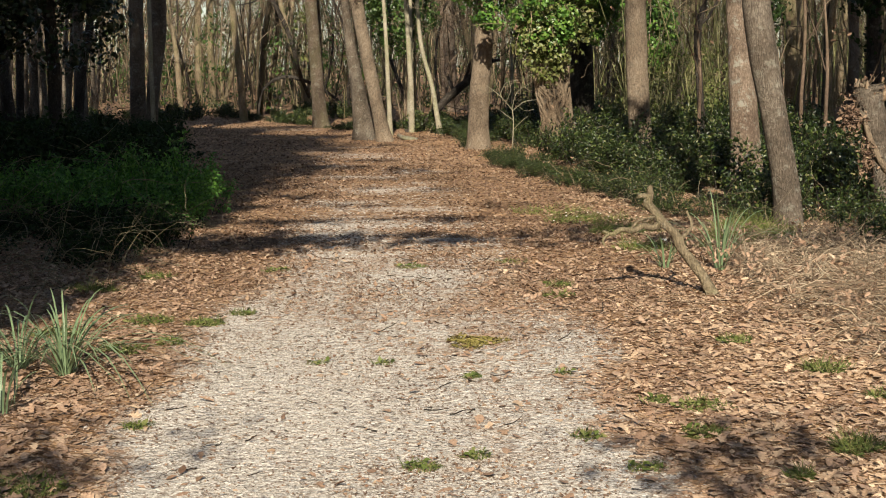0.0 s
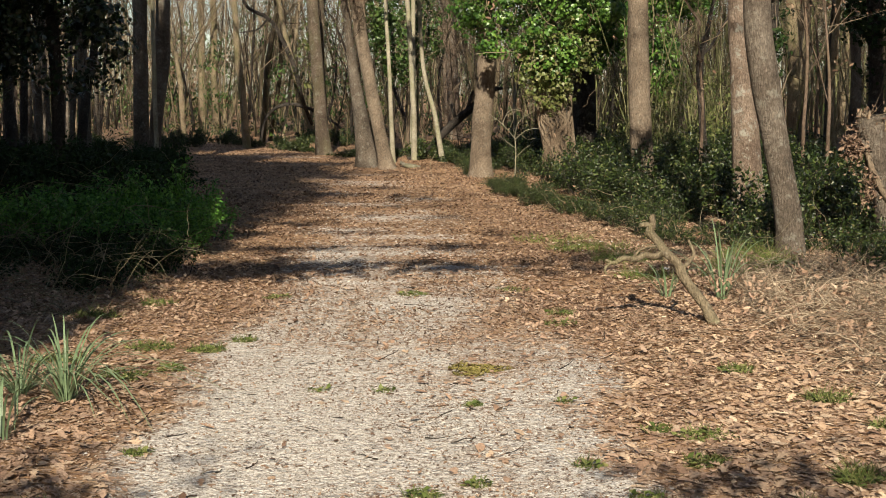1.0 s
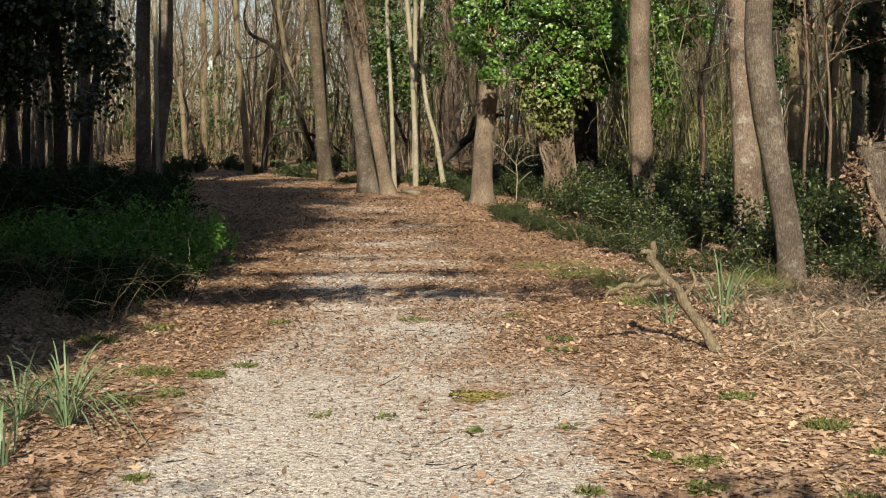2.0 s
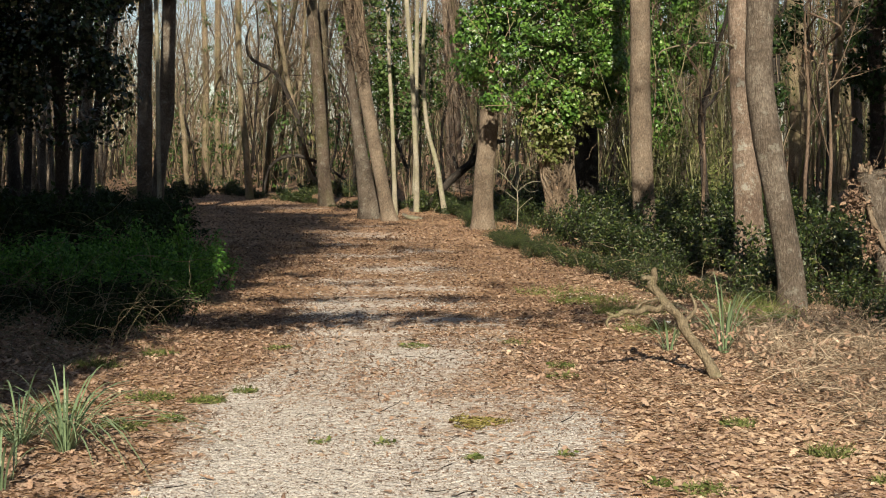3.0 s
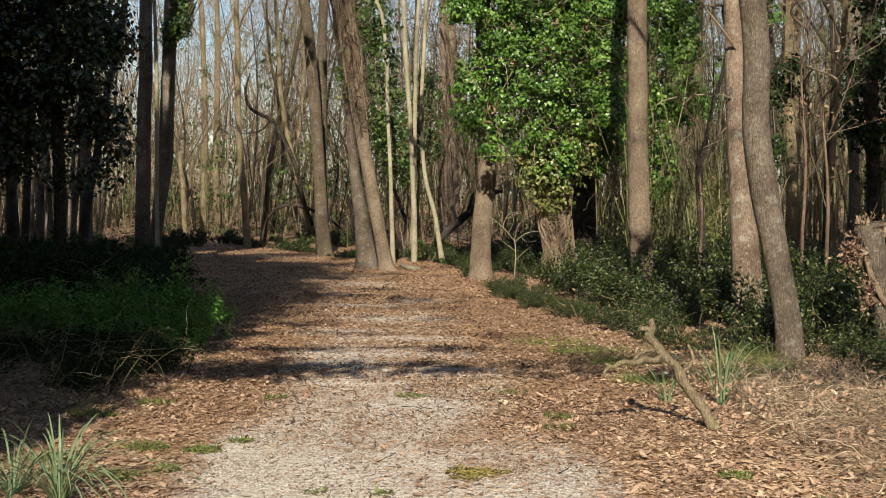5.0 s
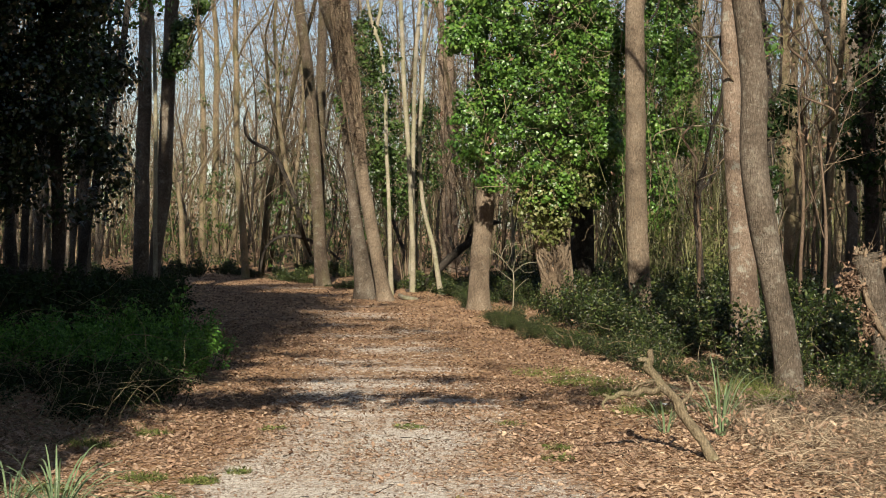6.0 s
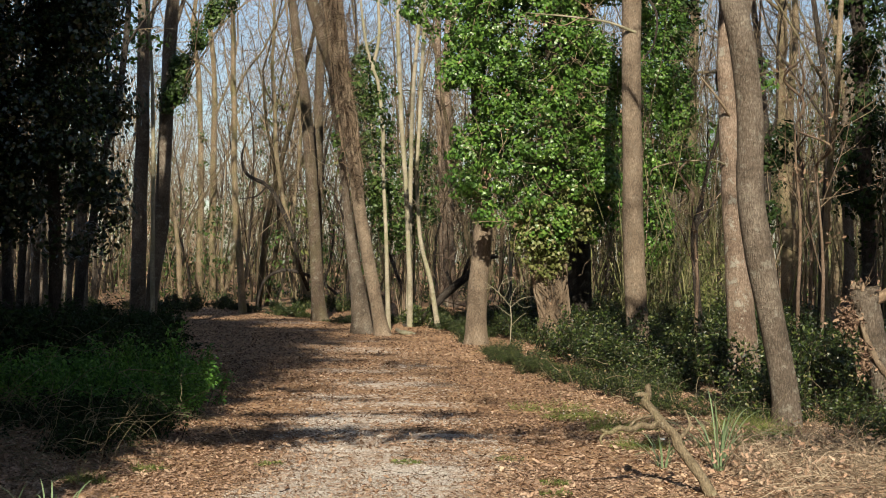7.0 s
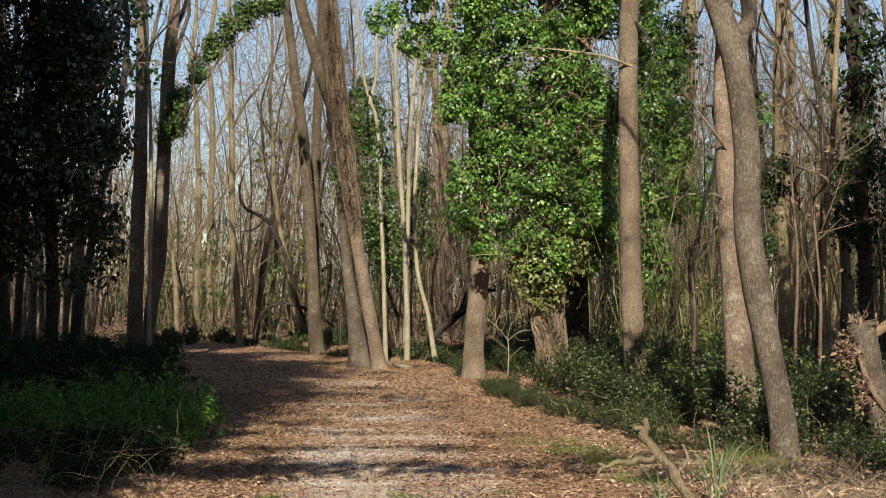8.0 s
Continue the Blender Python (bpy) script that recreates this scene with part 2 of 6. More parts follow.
def lie(x, y):
    """Height of the ground."""
    off = np.abs(x - path_middle(y))
    far = smooth(60, 140, np.asarray(y, float))
    return (0.05 * smooth(1.3, 3.5, off) + 0.05 * (fbm(x * 0.8, y * 0.8, 2) - 0.5) + (0.02 * smooth(0.8, 1.6, off) + 0.004) * (vnoise(x * 6, y * 6, 3) - 0.5)) * (1 - far)


class Bag:
    """Collects verts and faces, then makes one mesh of them."""

    def __init__(self):
        self.v, self.f, self.n = [], [], 0

    def add(self, v, f):
        v = np.asarray(v, float).reshape(-1, 3)
        self.v.append(v)
        self.f.append(np.asarray(f, np.int64) + self.n)
        self.n += len(v)

    def tubes(self, p, r, sides=5, rough=0.0):
        """N tubes along p (N, k, 3) with radii r (N, k)."""
        p, r = np.asarray(p, float), np.asarray(r, float)
        if p.ndim == 2:
            p, r = p[None], r[None]
        n, k, _ = p.shape
        t = np.gradient(p, axis=1)
        t /= np.linalg.norm(t, axis=2, keepdims=True) + 1e-9
        mean = t.mean(axis=1)
        ref = np.where(np.abs(mean[:, :1]) < 0.7, [[1.0, 0, 0]], [[0, 1.0, 0]])[:, None, :]
        a = np.cross(t, ref)
        a /= np.linalg.norm(a, axis=2, keepdims=True) + 1e-9
        b = np.cross(t, a)
        ang = np.arange(sides) / sides * 2 * np.pi
        rr = r[:, :, None] * np.ones(sides)
        if rough:
            j = np.arange(k)[None, :, None]
            rr = rr * (1 + rough * (vnoise(ang * 2.6 + 9, j * 0.35 + np.arange(n)[:, None, None] * 7.3, 4) + 0.6 * vnoise(ang * 6, j * 0.12 + np.arange(n)[:, None, None] * 3.1, 8) - 0.8))
        v = p[:, :, None] + rr[..., None] * (np.cos(ang)[:, None] * a[:, :, None] + np.sin(ang)[:, None] * b[:, :, None])
        s = np.arange(sides)
        q = np.stack([s, s + sides, (s + 1) % sides + sides, (s + 1) % sides], 1)
        f = (q[None] + (np.arange(k - 1) * sides)[:, None, None]).reshape(-1, 4)
        self.add(v, (f[None] + (np.arange(n) * k * sides)[:, None, None]).reshape(-1, 4))
        caps = np.stack([np.zeros(sides - 2, int), np.arange(1, sides - 1), np.arange(2, sides)], 1)
        base = self.n - n * k * sides
        self.f.append((caps[None] + (np.arange(n) * k * sides + (k - 1) * sides)[:, None, None]).reshape(-1, 3) + base)

    def scatter(self, shape, at, turn, size):
        """Copies of shape (verts, faces) at places, with turns (N, 3, 3) and sizes."""
        v, f = shape
        w = np.einsum("nij,kj->nki", turn, v) * np.asarray(size)[:, None, None] + at[:, None]
        self.add(w, (np.asarray(f)[None] + (np.arange(len(at)) * len(v))[:, None, None]).reshape(-1, len(f[0])))

    def mesh(self, name, material, soft=True):
        me = bpy.data.meshes.new(name)
        v = np.concatenate(self.v)
        loops = np.concatenate([f.ravel() for f in self.f])
        counts = np.concatenate([np.full(len(f), f.shape[1]) for f in self.f])
        me.vertices.add(len(v)), me.vertices.foreach_set("co", v.ravel())
        me.loops.add(len(loops)), me.loops.foreach_set("vertex_index", loops)
        me.polygons.add(len(counts)), me.polygons.foreach_set("loop_start", np.r_[0, np.cumsum(counts)[:-1]])
        me.polygons.foreach_set("use_smooth", np.full(len(counts), soft))
        me.materials.append(material)
        me.update(calc_edges=True)
        return me


def part(name, bag, material, parent, label="", soft=True):
    ob = new(name, bag.mesh(name, material, soft))
    ob.parent = parent
    return tagged(ob, label, kind="stuff" if name in ("branchwork", "leaves", "twig_crown", "turf", "bough_leaves", "small_leaves", "pale_leaves", "crown") else "")


def stuff(name, bag, material, label, category, soft=True, kind="stuff"):
    return tagged(new(name, bag.mesh(name, material, soft)), label, category, kind=kind)


def thing(name, x, y, label, category, group="", z=None):
    ob = new(name)
    ob.empty_display_size = 0.2
    ob.location = (x, y, float(lie(x, y)) if z is None else z)
    return tagged(ob, label, category, group)


def turns(normal, spin):
    """Axes whose third one is the normal, spun about it."""
    n = normal / (np.linalg.norm(normal, axis=1, keepdims=True) + 1e-9)
    ref = np.where(np.abs(n[:, 2:]) < 0.9, [[0, 0, 1.0]], [[1.0, 0, 0]])
    a = np.cross(ref, n)
    a /= np.linalg.norm(a, axis=1, keepdims=True)
    b = np.cross(n, a)
    c, s = np.cos(spin)[:, None], np.sin(spin)[:, None]
    return np.stack([a * c + b * s, b * c - a * s, n], 2)


def unit(n, rng=RNG):
    v = rng.normal(size=(n, 3))
    return v / np.linalg.norm(v, axis=1, keepdims=True)


def blade(outline, fold=0.12, bend=0.15):
    """A leaf along +y from the origin, made of two folded halves. outline: half widths from stalk to tip."""
    k = len(outline)
    t = np.linspace(0, 1, k)
    w = np.array(outline)
    z = bend * (t - t * t)
    mid = np.stack([0 * t, t, z], 1)
    left = np.stack([-w, t + 0.05 * np.sin(t * 9), z + fold * w], 1)
    right = np.stack([w, t - 0.04 * np.sin(t * 11), z + fold * w * 1.2], 1)
    i = np.arange(k - 1)
    f = np.concatenate([np.stack([i, i + 1, k + i + 1, k + i], 1), np.stack([i + 1, i, 2 * k + i, 2 * k + i + 1], 1)])
    return np.concatenate([mid, left, right]), f


OAK_LEAVES = [blade(o, f, b) for o, f, b in (((0.02, 0.20, 0.08, 0.33, 0.13, 0.40, 0.17, 0.27, 0.03), 0.14, 0.08), ((0.02, 0.13, 0.09, 0.24, 0.10, 0.34, 0.16, 0.30, 0.05), -0.22, 0.15), ((0.02, 0.22, 0.12, 0.28, 0.10, 0.30, 0.09, 0.16, 0.02), 0.5, -0.12), ((0.03, 0.10, 0.18, 0.30, 0.20, 0.38, 0.22, 0.20, 0.04), -0.08, 0.12), ((0.02, 0.18, 0.06, 0.27, 0.12, 0.36, 0.12, 0.22, 0.03), 0.3, 0.3))]
OAK_COARSE = [blade(o, f, b) for o, f, b in (((0.03, 0.24, 0.12, 0.38, 0.05), 0.14, 0.08), ((0.03, 0.16, 0.32, 0.14, 0.05), -0.25, 0.18), ((0.03, 0.30, 0.14, 0.28, 0.03), 0.5, -0.12))]
PLAIN_LEAVES = [blade((0.05, 0.30, 0.33, 0.04), f, b) for f, b in ((0.15, 0.1), (-0.25, 0.2), (0.4, -0.15))]
SCRAPS = [(np.array([(-0.18, 0, 0), (-0.36, 0.45, 0.06), (-0.12, 0.72, 0.02), (0.05, 1.0, b), (0.22, 0.62, 0.05), (0.38, 0.3, 0.1)]) * (w, 1, 1), np.array([(0, 2, 1), (0, 4, 2), (2, 4, 3), (0, 5, 4)])) for b, w in ((0.0, 1.0), (0.15, 0.6))]
IVY_LEAVES = [(np.array([(0, 0, 0), (-0.5, 0.28, 0.05), (0, 0.5, h), (0.5, 0.28, 0.08), (-0.26, 0.66, 0.04), (0.26, 0.66, 0.02), (0, 1.05, -0.05)]), np.array([(0, 2, 1), (0, 3, 2), (1, 2, 4), (3, 5, 2), (4, 2, 6), (5, 6, 2)])) for h in (0.10, -0.06)]
SMALL_LEAVES = [(np.array([(0, 0, 0), (-w, 0.45, 0.08), (0, 1.0, -0.04), (w, 0.5, 0.1)]), np.array([(0, 2, 1), (0, 3, 2)])) for w in (0.30, 0.24)]


def pebble(seed):
    r = np.random.default_rng(seed)
    v = np.array([(1, 0, 0), (0.2, 0.8, 0.1), (-0.9, 0.2, 0), (-0.1, -0.8, -0.1), (0.1, 0.1, 0.34), (0, 0, -0.4)]) * 0.5 * r.uniform(0.7, 1.25, (6, 1))
    f = np.array([(0, 1, 4), (1, 2, 4), (2, 3, 4), (3, 0, 4), (1, 0, 5), (2, 1, 5), (3, 2, 5), (0, 3, 5)])
    return v, f


PEBBLES = [pebble(s) for s in range(4)]


def curve(points, n):
    """A smooth line through the points (k, d)."""
    p = np.asarray(points, float)
    q = np.concatenate([[2 * p[0] - p[1]], p, [2 * p[-1] - p[-2]]])
    u = np.linspace(0, len(p) - 1 - 1e-6, n)
    i = u.astype(int)
    t = (u - i)[:, None]
    a, b, c, d = q[i], q[i + 1], q[i + 2], q[i + 3]
    return 0.5 * (2 * b + (c - a) * t + (2 * a - 5 * b + 4 * c - d) * t * t + (3 * b - a - 3 * c + d) * t ** 3)


def sprays(starts, ways, lengths, radii, k, rng, rise=0.15, wiggle=0.12):
    """Branch lines: (N, k, 3) and radii (N, k)."""
    n = len(starts)
    p = np.empty((n, k, 3))
    p[:, 0] = starts
    d = ways / (np.linalg.norm(ways, axis=1, keepdims=True) + 1e-9)
    for i in range(1, k):
        d = d + rng.normal(0, wiggle, (n, 3)) + (0, 0, rise / k)
        d /= np.linalg.norm(d, axis=1, keepdims=True)
        p[:, i] = p[:, i - 1] + d * (np.asarray(lengths) / (k - 1))[:, None]
    return p, np.asarray(radii)[:, None] * np.linspace(1, 0.25, k)


def offshoots(p, r, count, rng, low=0.3, spread=1.0):
    """Start points, ways, radii and parent lengths of side shoots on the lines p."""
    n, k, _ = p.shape
    which = np.repeat(np.arange(n), count)
    u = rng.uniform(low, 0.98, len(which)) * (k - 1)
    i = np.minimum(u.astype(int), k - 2)
    t = (u - i)[:, None]
    start = p[which, i] * (1 - t) + p[which, i + 1] * t
    along = p[which, i + 1] - p[which, i]
    along /= np.linalg.norm(along, axis=1, keepdims=True) + 1e-9
    way = along * 0.8 + unit(len(which), rng) * spread
    rad = (r[which, i] * (1 - t[:, 0]) + r[which, i + 1] * t[:, 0])
    return start, way, rad, which


def foliage(bag, blobs, rng, clumps, per, shapes, size, clump_size=0.32, gaps=0.0, gap_scale=1.5):
    """Leaf clumps over the outsides of blobs (x, y, z, rx, ry, rz)."""
    blobs = np.asarray(blobs, float)
    vol = blobs[:, 3] * blobs[:, 5] + blobs[:, 4] * blobs[:, 5]
    which = rng.choice(len(blobs), clumps, p=vol / vol.sum())
    d = unit(clumps, rng)
    centre = blobs[which, :3] + d * blobs[which, 3:] * rng.uniform(0.6, 1.14, (clumps, 1))
    if gaps:
        keep = fbm(centre[:, 0] * gap_scale + centre[:, 1], centre[:, 2] * gap_scale, 51) > gaps
        centre, d, clumps = centre[keep], d[keep], int(keep.sum())
    rad = clump_size * rng.uniform(0.5, 1.3, clumps)
    idx = np.repeat(np.arange(clumps), per)
    e = unit(len(idx), rng)
    out = d[idx] * 0.5 + e + unit(len(idx), rng) * 0.6
    at = centre[idx] + (e * (1, 1, 0.75)) * (rad[idx] * rng.uniform(0.3, 1.0, len(idx)) ** 0.5)[:, None]
    normal = out + (0, 0, 0.35)
    for k, shape in enumerate(shapes):
        m = np.arange(len(idx)) % len(shapes) == k
        t = turns(normal[m], rng.normal(np.pi, 0.7, m.sum()))
        bag.scatter(shape, at[m], t, size * rng.uniform(0.55, 1.25, m.sum()))


# ---------------------------------------------------------------- ground
def make_ground():
    xs = np.concatenate([[-900, -300, -120, -60, -30, -18], np.arange(-12, -4, 0.25), np.arange(-4, 4.6, 0.06), np.arange(4.6, 13, 0.25), [18, 30, 60, 120, 300, 900]])
    ys = np.concatenate([[-900, -300, -100, -40, -15, -5, 0, 2], np.arange(3.5, 14, 0.06), np.arange(14, 30, 0.16), np.arange(30, 60, 0.5), [65, 72, 80, 95, 120, 160, 300, 900]])
    x, y = np.meshgrid(xs, ys)
    near = (np.abs(x) < 20) & (np.abs(y) < 100)
    z = np.where(near, lie(x, y), 0)
    g = np.where(near, gravel_at(x, y), 0)
    nx, ny = len(xs), len(ys)
    i = (np.arange(ny - 1)[:, None] * nx + np.arange(nx - 1)).ravel()
    bag = Bag()
    bag.add(np.stack([x, y, z], 2), np.stack([i, i + 1, i + nx + 1, i + nx], 1))
    me = bag.mesh("ground", FLOOR)
    me.attributes.new("gravel", "FLOAT", "POINT").data.foreach_set("value", g.ravel().astype(np.float32))
    return tagged(new("ground", me), "woodland floor with a pale gravel track under brown leaf litter", "ground", kind="structure")


make_ground()


# ---------------------------------------------------------------- trees
def tree(name, label, y, line, material, height=13.0, limbs=7, first=0.5, seed=1, group="", fine=14, twigs=True, sides=16, category="tree", stem_only=False, flare=0.25):
    """A tree whose trunk follows line, (x, z, radius) from the ground up, then grows on to its height."""
    rng = np.random.default_rng(seed)
    line = [tuple(q) for q in line]
    x0 = line[0][0]
    root = thing(name, x0, y, label, category, group, z=0.0)
    pts = [(x - x0, 0.0, z, r) for x, z, r in line]
    pts[0] = (pts[0][0], 0.0, -0.12, pts[0][3] * 1.05)
    if not stem_only:
        (xa, _, za, ra), (xb, _, zb, rb) = pts[-2], pts[-1]
        slope = np.clip((xb - xa) / max(zb - za, 0.2), -0.25, 0.25)
        steps = 4
        for i in range(1, steps + 1):
            u = i / steps
            dz = (height - zb) * u
            pts.append((xb + slope * dz * (1 - 0.4 * u) + rng.normal(0, 0.12), rng.normal(0, 0.15) + 0.3 * u * rng.normal(), zb + dz, rb * (1 - u) ** 0.8 + 0.012))
    c = curve(pts, 90 if sides >= 16 else 50)
    c[:, 3] = np.maximum(c[:, 3] * (1 + flare * np.exp(-np.maximum(c[:, 2], 0) / 0.22)), 0.008)
    c[:, :2] += np.stack([fbm(c[:, 2] * 0.9, c[:, 2] * 0 + seed, 3) - 0.5, fbm(c[:, 2] * 0.9, c[:, 2] * 0 + seed, 6) - 0.5], 1) * 0.05
    bag = Bag()
    bag.tubes(c[:, :3], c[:, 3], sides, 0.055)
    trunk = part("trunk", bag, material, root)
    if stem_only:
        return root
    lo = first * height
    grown = c[c[:, 2] > lo]
    if not len(grown) or not limbs:
        return root
    pick = grown[np.linspace(0, len(grown) - 2, limbs).astype(int)]
    ang = rng.uniform(0, 6.28, limbs) + np.arange(limbs) * 2.4
    ways = np.stack([np.cos(ang), np.sin(ang), rng.uniform(0.8, 1.9, limbs)], 1)
    lengths = (height - pick[:, 2]) * 0.55 + rng.uniform(0.6, 1.6, limbs)
    p, r = sprays(pick[:, :3], ways, lengths, np.minimum(pick[:, 3] * 0.45, 0.055), 9, rng, 0.5, 0.16)
    for i in range(limbs):
        b = Bag()
        b.tubes(p[i], r[i], 6)
        part("limb", b, material, trunk)
    if twigs:
        s, w, q, which = offshoots(p, r, fine, rng)
        p2, r2 = sprays(s, w, rng.uniform(0.5, 1.6, len(s)), np.minimum(q * 0.6, 0.02), 6, rng, 0.3, 0.2)
        s, w, q, which = offshoots(p2, r2, 4, rng, 0.2)
        p3, r3 = sprays(s, w, rng.uniform(0.25, 0.7, len(s)), np.minimum(q * 0.7, 0.008), 4, rng, 0.2, 0.2)
        b = Bag()
        b.tubes(p2, r2, 4), b.tubes(p3, r3, 3)
        part("twig_crown", b, TWIG, root, "bare winter twigs")
    return root


G = "trees beside the track"
leaning_oak = tree("oak_tree", "leaning grey-brown furrowed oak trunk with a fork above", 12.5, [(3.09, 0, 0.115), (3.05, 0.4, 0.116), (2.94, 0.97, 0.114), (2.82, 1.55, 0.124), (2.74, 2.13, 0.120), (2.72, 2.94, 0.116), (2.64, 3.54, 0.114), (2.53, 3.9, 0.110), (2.42, 4.25, 0.106), (2.34, 4.8, 0.10), (2.75, 5.5, 0.092), (3.3, 6.3, 0.085), (3.65, 7.4, 0.08), (3.9, 8.6, 0.075), (4.1, 10.0, 0.065)], BARK_OAK, 13, 11, 0.42, 11, G, 20, sides=28)
fork = Bag()
fl = curve([(-0.45, 0.02, 3.5, 0.06), (-0.40, 0.05, 3.85, 0.075), (-0.33, 0.1, 4.2, 0.07), (-0.72, 0.2, 6, 0.055), (-1.0, 0.4, 9, 0.03)], 40)
fork.tubes(fl[:, :3], fl[:, 3], 16, 0.08)
part("fork_stem", fork, BARK_OAK, leaning_oak)
speckled_oak = tree("oak_tree", "thick straight oak trunk speckled with pale lichen", 15.3, [(3.32, 0, 0.20), (3.28, 0.48, 0.166), (3.22, 1.28, 0.142), (3.15, 2.27, 0.115), (3.11, 3.25, 0.102), (3.09, 4.0, 0.09), (3.11, 4.75, 0.08)], BARK_SPECK, 14, 11, 0.42, 12, G, 20, sides=24)
banded_oak = tree("oak_tree", "straight brown-grey trunk crossed by branch shadows", 21, [(2.98, 0, 0.175), (2.95, 0.43, 0.169), (2.89, 1.36, 0.16), (2.85, 2.54, 0.150), (2.82, 4.07, 0.146), (2.84, 5.94, 0.14)], BARK_WARM, 15, 9, 0.5, 13, G, sides=20)
tree("oak_tree", "warm brown trunk with ivy leaves above, beside the track", 24.9, [(0.6, 0, 0.20), (0.61, 0.41, 0.180), (0.69, 1.51, 0.17), (0.71, 2.21, 0.16), (0.66, 3.72, 0.145), (0.58, 5.23, 0.135), (0.51, 6.75, 0.12)], BARK_WARM, 15, 8, 0.55, 14, G, sides=20)
tree("oak_tree", "thick trunk wrapped in woody ivy stems under a leafy mass", 24.5, [(2.04, 0, 0.27), (1.96, 0.66, 0.245), (1.87, 1.27, 0.27), (1.90, 2.01, 0.25), (2.03, 3.69, 0.197), (1.92, 5.68, 0.177), (1.87, 6.67, 0.168)], BARK_OAK, 14, 8, 0.6, 15, G, sides=20)
# Shade on this trunk is put into its dark bark.
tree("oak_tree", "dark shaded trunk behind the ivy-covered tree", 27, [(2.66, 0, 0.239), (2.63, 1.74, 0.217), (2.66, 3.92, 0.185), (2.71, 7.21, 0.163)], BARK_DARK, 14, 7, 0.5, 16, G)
vine_tree = tree("oak_tree", "leaning sunlit trunk hung with dry vines beside the track", 28, [(-1.17, 0, 0.158), (-1.26, 0.37, 0.135), (-1.48, 1.55, 0.129), (-1.7, 2.84, 0.124), (-1.84, 3.86, 0.124), (-2.03, 5.1, 0.135), (-2.18, 6.24, 0.146), (-2.31, 7.37, 0.14)], BARK_WARM, 15, 8, 0.58, 17, G, sides=18)
tree("oak_tree", "flared brown trunk close behind the leaning one", 29.0, [(-1.58, 0, 0.25), (-1.68, 0.5, 0.19), (-1.83, 1.5, 0.125), (-1.97, 2.6, 0.085), (-2.08, 3.6, 0.08), (-2.26, 5.0, 0.08), (-2.5, 7.6, 0.08)], BARK_OAK, 15, 8, 0.55, 18, G, sides=18)
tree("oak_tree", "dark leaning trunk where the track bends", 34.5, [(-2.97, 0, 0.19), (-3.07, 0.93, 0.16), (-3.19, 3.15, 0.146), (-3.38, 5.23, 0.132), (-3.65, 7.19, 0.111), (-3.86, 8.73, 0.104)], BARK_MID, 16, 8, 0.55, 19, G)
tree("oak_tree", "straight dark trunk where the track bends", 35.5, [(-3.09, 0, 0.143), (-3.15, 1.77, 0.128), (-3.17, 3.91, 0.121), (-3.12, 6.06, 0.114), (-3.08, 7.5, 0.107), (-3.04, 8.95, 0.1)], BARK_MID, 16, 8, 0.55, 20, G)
S = "pale saplings"
sap = tree("sapling", "slender pale green-grey sapling with a forked top", 30, [(-1.12, 0, 0.054), (-1.19, 1.74, 0.045), (-1.25, 2.94, 0.041), (-1.29, 4.27, 0.041), (-1.4, 5.24, 0.038), (-1.52, 5.61, 0.036), (-1.68, 6.22, 0.032), (-1.81, 7.56, 0.022)], BARK_PALE, 10, 5, 0.6, 21, S, 8, sides=10)
b = Bag()
fl = curve([(-0.40, 0, 5.55, 0.042), (-0.26, 0, 6.3, 0.036), (-0.28, 0, 7.4, 0.03), (-0.1, 0.1, 9, 0.012)], 24)
b.tubes(fl[:, :3], fl[:, 3], 8)
part("fork_stem", b, BARK_PALE, sap)
tree("sapling", "slender pale sapling among the trees", 31, [(-0.68, 0, 0.065), (-0.76, 2.0, 0.056), (-0.86, 3.87, 0.052), (-0.96, 5.37, 0.053), (-1.0, 6.76, 0.046), (-0.97, 8.02, 0.038)], BARK_PALE, 11, 5, 0.6, 22, S, 8, sides=10)
tree("sapling", "slender mossy green-grey sapling stem", 31.5, [(-0.77, 0, 0.061), (-0.72, 1.5, 0.057), (-0.72, 3.02, 0.053), (-0.68, 4.93, 0.047), (-0.57, 6.84, 0.043)], BARK_PALE, 11, 5, 0.6, 23, S, 8, sides=10)
tree("sapling", "slanting pale sapling that straightens higher up", 30, [(-0.05, 0, 0.058), (-0.24, 1.02, 0.050), (-0.48, 1.98, 0.045), (-0.54, 3.19, 0.041), (-0.5, 4.77, 0.042), (-0.42, 6.59, 0.038), (-0.38, 7.81, 0.035)], BARK_PALE, 11, 5, 0.6, 24, S, 8, sides=10)
B = "trees deeper in the wood"
tree("tree", "grey-brown trunk deeper in the wood", 44, [(0.32, 0, 0.195), (0.16, 3.1, 0.177), (0.1, 6.3, 0.159), (0.17, 8.62, 0.142), (0.26, 10.76, 0.124)], BARK_SPECK, 17, 8, 0.4, 25, B, 10, sides=12)
tree("tree", "thin trunk deeper in the wood", 47, [(0.06, 0, 0.132), (0.0, 3.21, 0.123), (-0.14, 6.62, 0.113), (-0.26, 11.39, 0.095)], BARK_SPECK, 17, 8, 0.4, 26, B, 10, sides=12)
tree("tree", "thin straight pale trunk at the track's far edge", 39, [(-5.51, 0, 0.102), (-5.64, 1.78, 0.094), (-5.77, 3.34, 0.086), (-5.81, 5.71, 0.078), (-5.87, 8.07, 0.063), (-5.94, 9.66, 0.055)], BARK_FAR, 15, 8, 0.4, 27, B, 10, sides=12)
